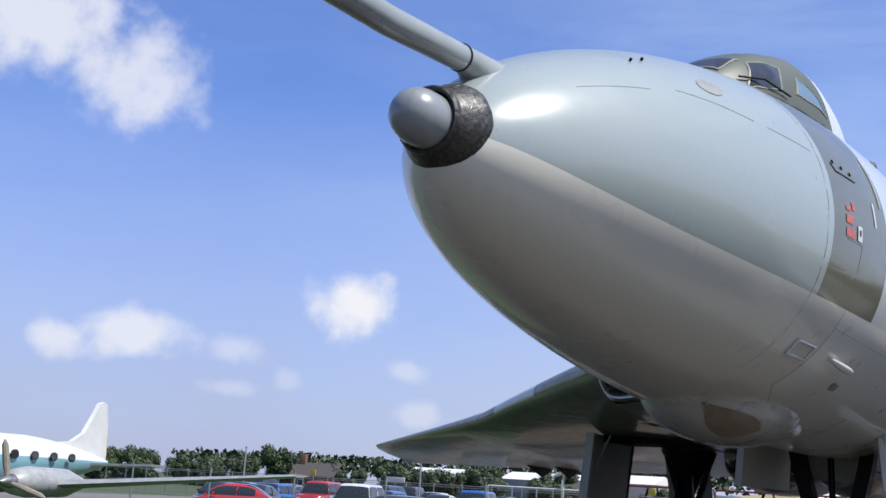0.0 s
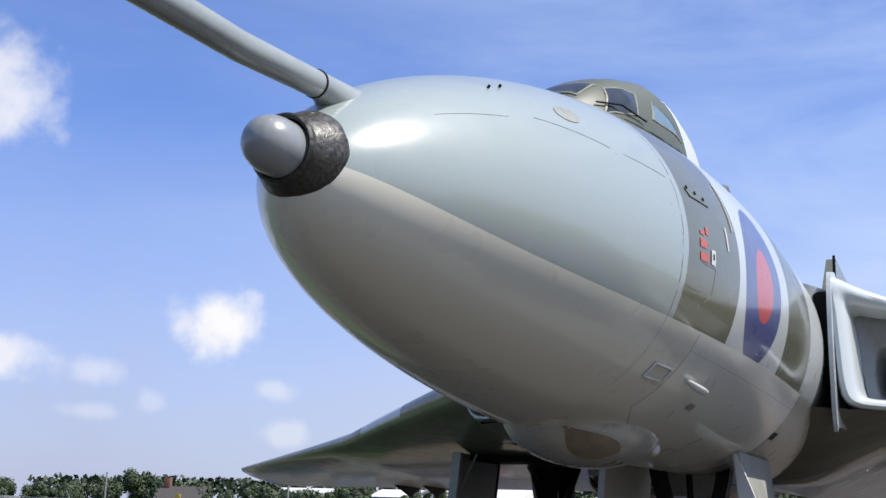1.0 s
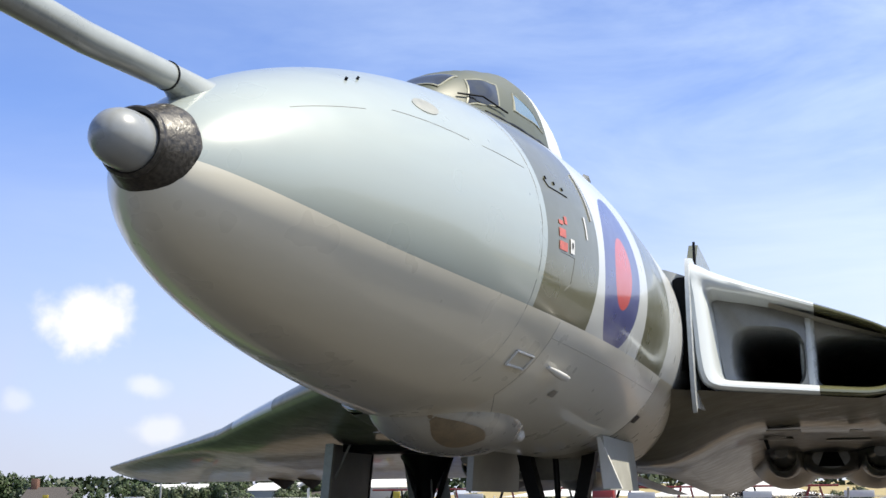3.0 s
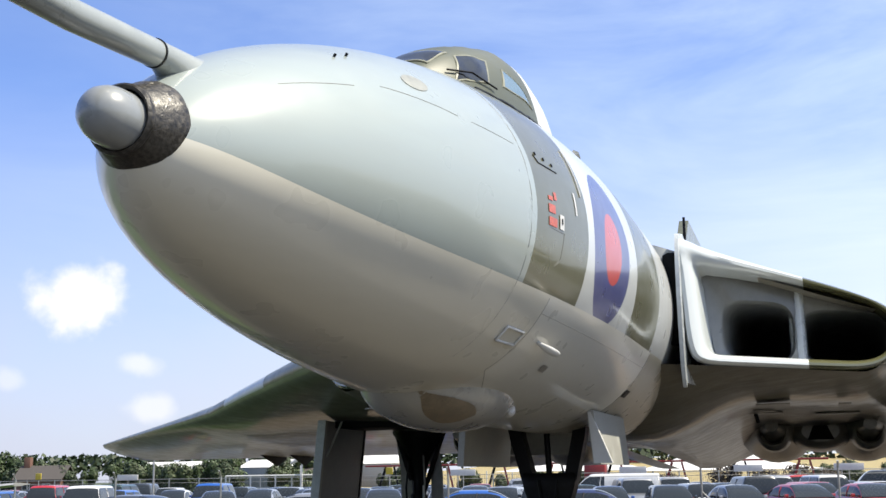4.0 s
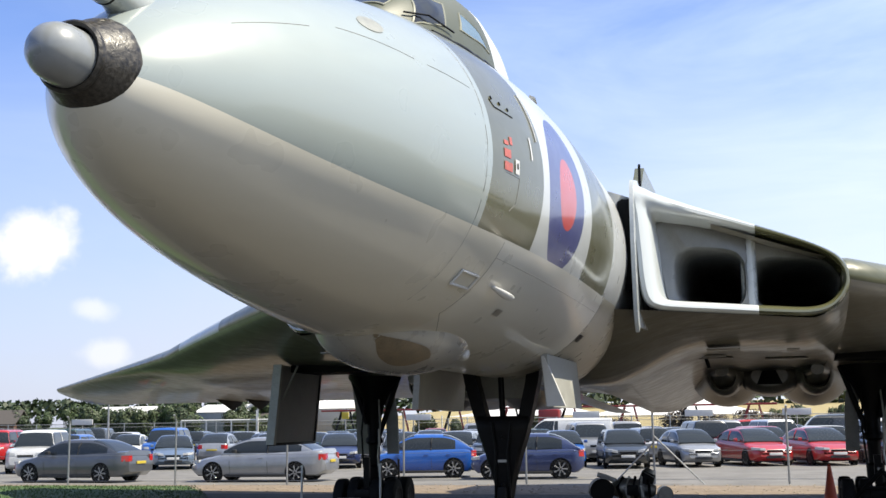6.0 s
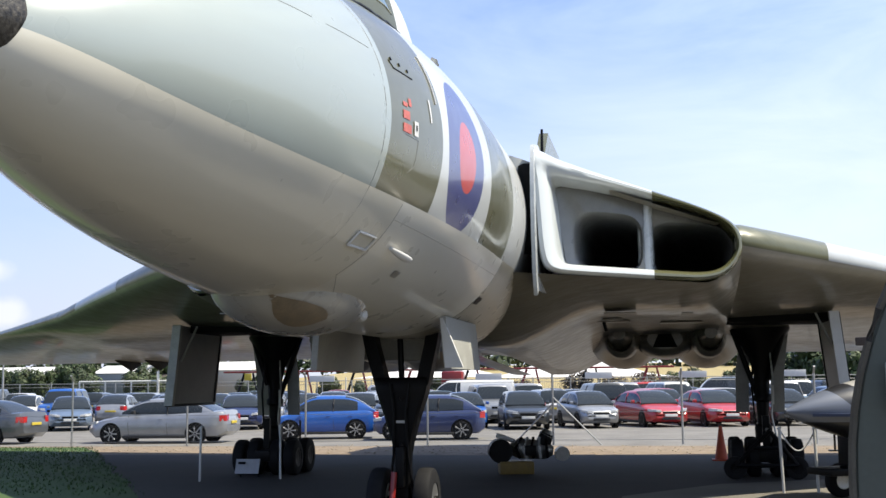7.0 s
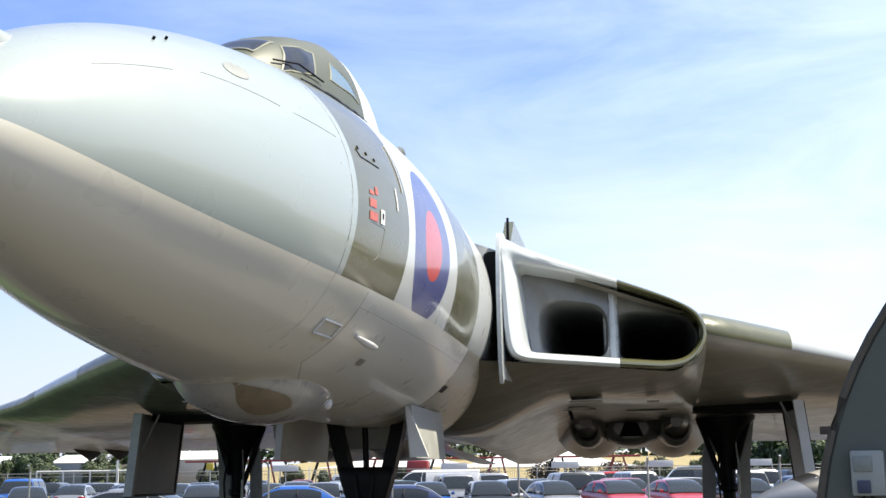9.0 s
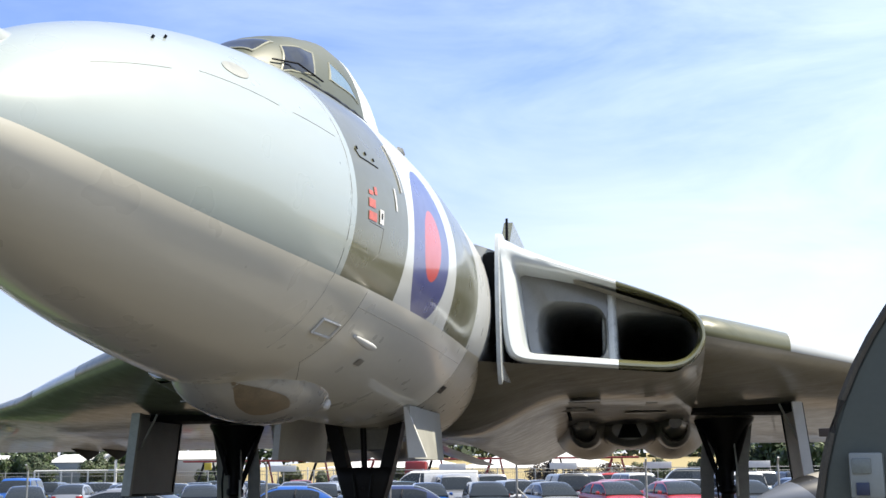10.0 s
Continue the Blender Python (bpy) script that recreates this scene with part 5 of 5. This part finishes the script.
part("model_wing", loft([[(-0.1, -0.9, 3.3), (0.3, -0.9, 3.4), (0.3, -0.9, 3.44)], [(0.0, 0, 3.28), (0.6, 0, 3.5), (0.6, 0, 3.56)], [(-0.1, 0.9, 3.3), (0.3, 0.9, 3.4), (0.3, 0.9, 3.44)]]), WHITE, mast)
for i, (x, y, mat) in enumerate(((-44.5, 60.5, WHITE), (-19.3, 60.5, WHITE), (-8.2, 60.5, WHITE), (-1.2, 60.5, WHITE), (4.6, 60.5, WHITE), (10.5, 60.5, WHITE), (-24.4, 60.4, STRAW), (-52.0, 60.4, STRAW))):
    sg = thing("row_sign", ("yellow" if mat is STRAW else "white") + " blank board sign on the mesh fence", "sign", (x, y, 0), group="boards on the back fence")
    part("board", box((-0.85, -0.03, 2.0), (0.85, 0.03, 2.4), 0.01) if mat is WHITE else box((-0.24, -0.03, 2.15), (0.24, 0.03, 2.6), 0.01), mat, sg)
    part("stake", tube([(0, 0.06, 0), (0, 0.06, 2.1)], 0.03, 6), GALV, sg)
for x, y, h in ((-46, 45, 3.6), (-66, 46, 3.4), (-31, 42, 3.3)):
    p = thing("lamp_post", "slim grey pole among the parked cars", "pole", (x, y, 0))
    part("shaft", tube([(0, 0, 0), (0, 0, h)], [0.07, 0.045], 10), GALV, p)
    part("cap", tube([(0, 0, h), (0, 0, h + 0.06)], 0.07, 8), GALV, p)

# ---- white twin-propeller aircraft ----
pl = thing("propeller_aircraft", "white twin-propeller airliner with a pale blue band", "aircraft", (-23.3, 8.1, 0), 109.5)
pl.scale = (1, 1, 0.88)


def band_paint():
    k = Net("white_and_blue_band_paint", 0.35, 0, 0.4)
    z = k.xyz()[2]
    band = k.m("MULTIPLY", k.m("GREATER_THAN", z, 1.55), k.m("LESS_THAN", z, 2.12))
    c = k.mix(band, (0.62, 0.63, 0.62), (0.15, 0.29, 0.33))
    c = k.mix(k.m("LESS_THAN", z, 1.55), c, (0.36, 0.36, 0.37))
    k.colour(c)
    return k.mat


BAND = band_paint()
rings = []
for f in [i / 30 for i in range(31)]:
    x = -6.0 + 11.6 * f
    r = 0.82 * min(1, (f * 6 + 0.05) ** 0.5) * (1 if f < 0.55 else max(0.12, 1 - ((f - 0.55) / 0.45) ** 1.5 * 0.88))
    rings.append([(x, r * 0.9 * math.cos(q), 1.95 + 0.25 * max(0, f - 0.5) + r * math.sin(q)) for q in [2 * math.pi * j / 28 for j in range(28)]])
part("fuselage", loft(rings), BAND, pl)
finp = ((2.0, 2.62), (3.2, 2.72), (3.9, 3.05), (4.45, 3.75), (4.7, 4.12), (4.95, 4.20), (5.15, 4.12), (5.35, 3.4), (5.42, 2.2), (5.2, 1.8), (4.0, 2.0))
part("tail_fin", loft([[(x, o, z) for x, z in finp] for o in (-0.07, 0.07)]), WHITE, pl, "white curved tail fin")
part("rudder_trim", loft([[(x, o, z) for x, z in ((5.38, 3.2), (5.45, 3.2), (5.49, 2.0), (5.40, 2.0))] for o in (-0.05, 0.05)]), STRAW, pl, "yellow rudder edge")
for s in (-1, 1):
    part("tailplane", loft([[(3.9 + 0.3 * k, s * 2.2 * k, 1.95 + 0.1 * k), (5.2, s * 2.2 * k, 1.95 + 0.1 * k), (5.2, s * 2.2 * k, 2.01 + 0.1 * k), (3.9 + 0.3 * k, s * 2.2 * k, 2.03 + 0.1 * k)] for k in (0.05, 1)]), GALV, pl)
    rings = []
    for k in [i / 8 for i in range(9)]:
        c = 2.9 * (1 - 0.55 * k)
        t = 0.17 * (1 - 0.7 * k)
        x0 = -2.7 + 0.8 * k
        yy, zz = s * (0.7 + 8.0 * k), 1.15 + 0.85 * k
        rings.append([(x0, yy, zz), (x0 + 0.1 * c, yy, zz + t), (x0 + 0.4 * c, yy, zz + 1.1 * t), (x0 + c, yy, zz + 0.02), (x0 + 0.4 * c, yy, zz - 0.7 * t), (x0 + 0.1 * c, yy, zz - 0.6 * t)])
    part("wing", loft(rings), worn("bare_grey_wing", (0.2448, 0.2516, 0.2516), 0.4, vary=0.2), pl, "grey unpainted wing")
    part("nacelle", loft([[(x, s * 2.5 + r * math.cos(q), 1.42 + r * math.sin(q)) for q in [2 * math.pi * j / 20 for j in range(20)]] for x, r in ((-3.9, 0.2), (-3.75, 0.34), (-3.2, 0.42), (-1.5, 0.40), (-0.4, 0.12))]), worn("nacelle_grey", (0.2856, 0.2924, 0.2924), 0.35, vary=0.2), pl)
    part("spinner", loft([[(x, s * 2.5 + r * math.cos(q), 1.42 + r * math.sin(q)) for q in [2 * math.pi * j / 14 for j in range(14)]] for x, r in ((-4.35, 0.02), (-4.2, 0.12), (-3.9, 0.18))]), STEEL, pl)
    for a in (80, 200, 320):
        d = Vector((0, math.cos(radians(a)), math.sin(radians(a))))
        part("blade", tube([Vector((-4.05, s * 2.5, 1.42)) + d * r for r in (0.1, 0.5, 0.95, 1.1)], [0.05, 0.085, 0.08, 0.02], 8), TIMBER, pl)
    part("wheel_leg", tube([(-2.3, s * 2.5, 1.2), (-2.3, s * 2.5, 0.4)], 0.07, 8), STEEL, pl)
    wheel(pl, (-2.3, s * 2.5, 0.42), 0.42, 0.26, 0.5, "y")
for i in range(6):
    x = -3.0 + 1.0 * i
    w = part("window", loft([[(x + 0.17 * math.cos(q), -0.80 - o, 2.16 + 0.14 * math.sin(q)) for q in [2 * math.pi * j / 16 for j in range(16)]] for o in (-0.05, 0.0)]), CARGLASS, pl)
part("nose_leg", tube([(-5.0, 0, 1.3), (-5.0, 0, 0.3)], 0.06, 8), STEEL, pl)
wheel(pl, (-5.0, 0, 0.33), 0.33, 0.2, 0.5, "y")

# ---- things under and beside the bomber ----
hut = thing("nissen_hut", "grey-green arched hut with a flat end wall", "hut", (7.42, -5.0, 0), -14)


def arch(r, n=40):
    pts = [(-r * math.cos(a), 1.0 + r * math.sin(a)) for a in [math.pi * i / n for i in range(n + 1)]]
    return [(-r * 1.0, 0.0)] + pts + [(r * 1.0, 0.0)]


part("end_wall", loft([[(x, 0.0, z) for x, z in arch(3.16)], [(x, 0.10, z) for x, z in arch(3.16)]]), HUT, hut, "flat painted end wall")
shell_rings = []
for yy in [0.02 + 5.0 * i / 100 for i in range(101)]:
    shell_rings.append([(x, yy, z) for x, z in arch(3.20 + 0.015 * math.cos(yy * 60))])
part("arched_shell", loft(shell_rings), HUT, hut, "corrugated arched shell")
part("edge_trim", tube([(x, -0.01, z) for x, z in arch(3.2)], 0.03, 6), worn("rusty_trim", (0.068, 0.0612, 0.0476), 0.7, vary=0.4), hut)
mb = thing("meter_box", "grey plastic meter box on the hut wall", "meter box", (7.42, -5.0, 0), -14)
part("case", box((-2.93, -0.13, 1.52), (-2.70, -0.005, 1.84), 0.02), worn("pale_plastic", (0.2244, 0.2448, 0.2312), 0.4, vary=0.1), mb)
part("lid_window", box((-2.91, -0.145, 1.69), (-2.78, -0.12, 1.80), 0.01), worn("window_plastic", (0.1496, 0.17, 0.1564), 0.2), mb)
part("switch_flap", box((-2.89, -0.15, 1.54), (-2.80, -0.12, 1.63), 0.008), NAVY, mb, "dark blue switch")
for k in (-2.86, -2.80):
    part("conduit", tube([(k, -0.06, 1.53), (k, -0.05, 1.30), (k, -0.04, 0.3)], 0.012, 8), BLACK, mb)
part("bracket", box((-3.13, -0.03, 1.96), (-3.05, 0.0, 2.02), 0.005), worn("bracket_rust", (0.0476, 0.034, 0.0272), 0.8), hut)

ms = thing("stand_off_missile", "black and white missile on a ground trolley", "missile", (6.3, 4.6, 0), 28)
rings = []
for f in [i / 24 for i in range(25)]:
    r = 0.50 * math.sin(min(1, f * 2.4 + 0.02) * math.pi / 2) ** 0.85
    rings.append([(-1.9 + 4.6 * f, r * math.cos(q), 1.27 + r * math.sin(q)) for q in [2 * math.pi * j / 24 for j in range(24)]])


def missile_paint():
    k = Net("black_and_white_paint", 0.35, 0, 0.4)
    x, y, z = k.xyz()
    lean = k.m("ADD", x, k.m("MULTIPLY", k.m("SUBTRACT", z, 1.22), 0.9))
    c = k.mix(k.m("LESS_THAN", lean, -0.95), (0.012, 0.013, 0.016), (0.10, 0.115, 0.15))
    c = k.mix(k.m("GREATER_THAN", lean, -0.55), c, (0.30, 0.29, 0.265))
    c = k.mix(k.m("LESS_THAN", z, 1.12), c, (0.010, 0.010, 0.012))
    k.colour(c)
    return k.mat


part("body", loft(rings), missile_paint(), ms)
for s in (1, -1):
    part("foreplane", loft([[(-1.6, s * 0.2, 1.20), (0.2, s * 0.3, 1.20), (0.2, s * 0.3, 1.25), (-1.6, s * 0.2, 1.24)], [(-0.6, s * 1.0, 1.20), (0.2, s * 1.0, 1.20), (0.2, s * 1.0, 1.24), (-0.6, s * 1.0, 1.24)]]), NAVY, ms)
for x in (-0.7, 1.4):
    part("cradle", box((x - 0.08, -0.42, 0.45), (x + 0.08, 0.42, 0.95), 0.02), BLACK, ms)
    for s in (1, -1):
        wheel(ms, (x, s * 0.48, 0.25), 0.25, 0.14, 0.5, "y")
part("chassis", box((-1.4, -0.3, 0.38), (2.4, 0.3, 0.48), 0.02), BLACK, ms)

for x, y, lean in ((4.70, 5.3, -0.03), (5.22, 5.4, -0.03), (-5.42, 7.0, 0.02), (-4.12, 7.7, 0.0)):
    p = thing("barrier_post", "thin white barrier stake", "post", (x, y, 0), group="white barrier stakes")
    part("stake", tube([(0, 0, 0), (lean, 0, 1.0)], 0.022, 8), WHITE, p)
    part("eye", tube([(lean - 0.03, 0, 0.97), (lean + 0.03, 0, 1.0)], 0.02, 6), WHITE, p)
ch = thing("barrier_chain", "pale rope sagging between two stakes", "rope")
part("rope", tube([(4.67 + 0.55 * f, 5.3 + 0.1 * f, 0.97 - 0.34 * math.sin(math.pi * f)) for f in [i / 12 for i in range(13)]], 0.012, 6), WHITE, ch)
part("rope_end", tube([(5.19, 5.4, 0.97), (6.6, 5.8, 0.92), (8.0, 6.2, 0.95)], 0.012, 6), WHITE, ch)
cone = thing("traffic_cone", "orange traffic cone on the gravel", "cone", (4.15, 13.6, 0.006))
cone.scale = (0.85, 0.85, 0.8)
part("cone_body", loft([[(r * math.cos(q), r * math.sin(q), z) for q in [2 * math.pi * j / 20 for j in range(20)]] for z, r in ((0.03, 0.17), (0.5, 0.10), (0.95, 0.04), (0.97, 0.02))]), ORANGE, cone)
part("base", box((-0.24, -0.24, 0), (0.24, 0.24, 0.04), 0.012), ORANGE, cone)
sb = thing("info_board", "pale information board leaning by the wheels", "sign", (-4.86, 7.9, 0.0), 2)
sb.scale = (0.7, 0.7, 0.7)
part("panel", loft([[(-0.33, 0.0 + o, 0.12), (0.33, 0.0 + o, 0.12), (0.33, 0.16 + o, 0.50), (-0.33, 0.16 + o, 0.50)] for o in (0, 0.03)]), worn("board_grey", (0.34, 0.3536, 0.374), 0.5, vary=0.1), sb)
part("printed_bar", loft([[(-0.25, 0.055 + o, 0.37), (-0.05, 0.055 + o, 0.37), (-0.05, 0.085 + o, 0.43), (-0.25, 0.085 + o, 0.43)] for o in (-0.004, 0.01)]), BLACK, sb)
for x in (-0.25, 0.25):
    part("foot", tube([(x, 0.1, 0.3), (x, 0.3, 0)], 0.015, 6), BLACK, sb)
st = thing("barrier_stand", "low dark metal barrier stands on the gravel", "stand", (-6.9, 17.5, 0))
for x in (0, 2.9, 14.0, 12.9):
    part("stand_post", tube([(x, 0, 0), (x, 0, 0.85)], 0.03, 6), BLACK, st)
    part("stand_foot", box((x - 0.15, -0.15, 0), (x + 0.15, 0.15, 0.04), 0.01), BLACK, st)
part("stand_rail", tube([(12.9, 0, 0.8), (14.0, 0, 0.8)], 0.02, 6), BLACK, st)
eng = thing("display_engine", "small black and silver piston engine on a yellow stand", "engine", (0.15, 9.4, 0), 12)
eng.scale = (0.88, 0.88, 0.88)
part("stand", box((-0.45, -0.35, 0.0), (0.30, 0.35, 0.28), 0.03), worn("ochre_paint", (0.17, 0.1088, 0.0204), 0.5, vary=0.2), eng)
part("flywheel", tube([(-0.42, -0.3, 0.50), (-0.42, 0.3, 0.50)], [0.26, 0.26], 20), BLACK, eng)
part("crankcase", tube([(-0.2, 0, 0.52), (0.0, 0, 0.55), (0.6, 0, 0.50), (0.75, 0, 0.48)], [0.12, 0.23, 0.2, 0.1], 16), STEEL, eng)
for k in range(5):
    part("engine_pipe", tube([(0.0 + 0.15 * k, -0.22, 0.35), (-0.1 + 0.17 * k, -0.30, 0.58), (0.05 + 0.13 * k, -0.1, 0.78)], 0.035, 8), WHITE if k % 2 else BLACK, eng)
part("carburettor", box((0.1, -0.34, 0.40), (0.35, -0.2, 0.62), 0.03), BLACK, eng)
part("cylinder", tube([(0.5, 0, 0.55), (0.62, 0, 0.86)], [0.18, 0.15], 14), BLACK, eng)
part("cylinder_head", tube([(0.60, 0, 0.82), (0.66, 0, 0.94)], [0.16, 0.10], 14), STEEL, eng)
part("magneto", tube([(0.95, -0.12, 0.42), (0.95, 0.15, 0.42)], 0.16, 14), STEEL, eng)
part("exhaust_pipe", tube([(-0.1, 0, 0.7), (-0.35, 0, 0.80), (-0.5, 0, 0.84)], 0.05, 8), WHITE, eng)
dolly = thing("tow_dolly", "dark steel trestle dolly beside the wheels", "trolley", (4.75, 8.0, 0))
for a, b in (((-0.6, 0, 0.25), (0.0, 0, 0.85)), ((0.0, 0, 0.85), (0.45, 0, 0.25)), ((-0.6, 0, 0.25), (0.45, 0, 0.25)), ((-0.3, 0, 0.55), (0.2, 0, 0.55)), ((0, 0, 0.85), (0.0, 0.5, 0.85))):
    part("strut", tube([a, b], 0.04, 8), BLACK, dolly)
for x in (-0.6, 0.45):
    wheel(dolly, (x, 0.1, 0.2), 0.2, 0.1, 0.5, "y", BLACK)

# loose stones on the gravel strip
rnd = random.Random(8)
bm = bmesh.new()
for i in range(700):
    x, y, r = rnd.uniform(-14, 9), rnd.uniform(16.0, 20.8), rnd.uniform(0.012, 0.04)
    m = Matrix.Translation((x, y, lie(y) + r * 0.3)) @ Matrix.Diagonal((r, r * rnd.uniform(.6, 1), r * 0.6, 1))
    bmesh.ops.create_icosphere(bm, subdivisions=1, radius=1, matrix=m)
tagged(part("stones", bm, worn("field_stone", (0.2448, 0.204, 0.1496), 0.8, vary=0.4), None), "loose stones scattered on the gravel strip", "stones", kind="stuff")
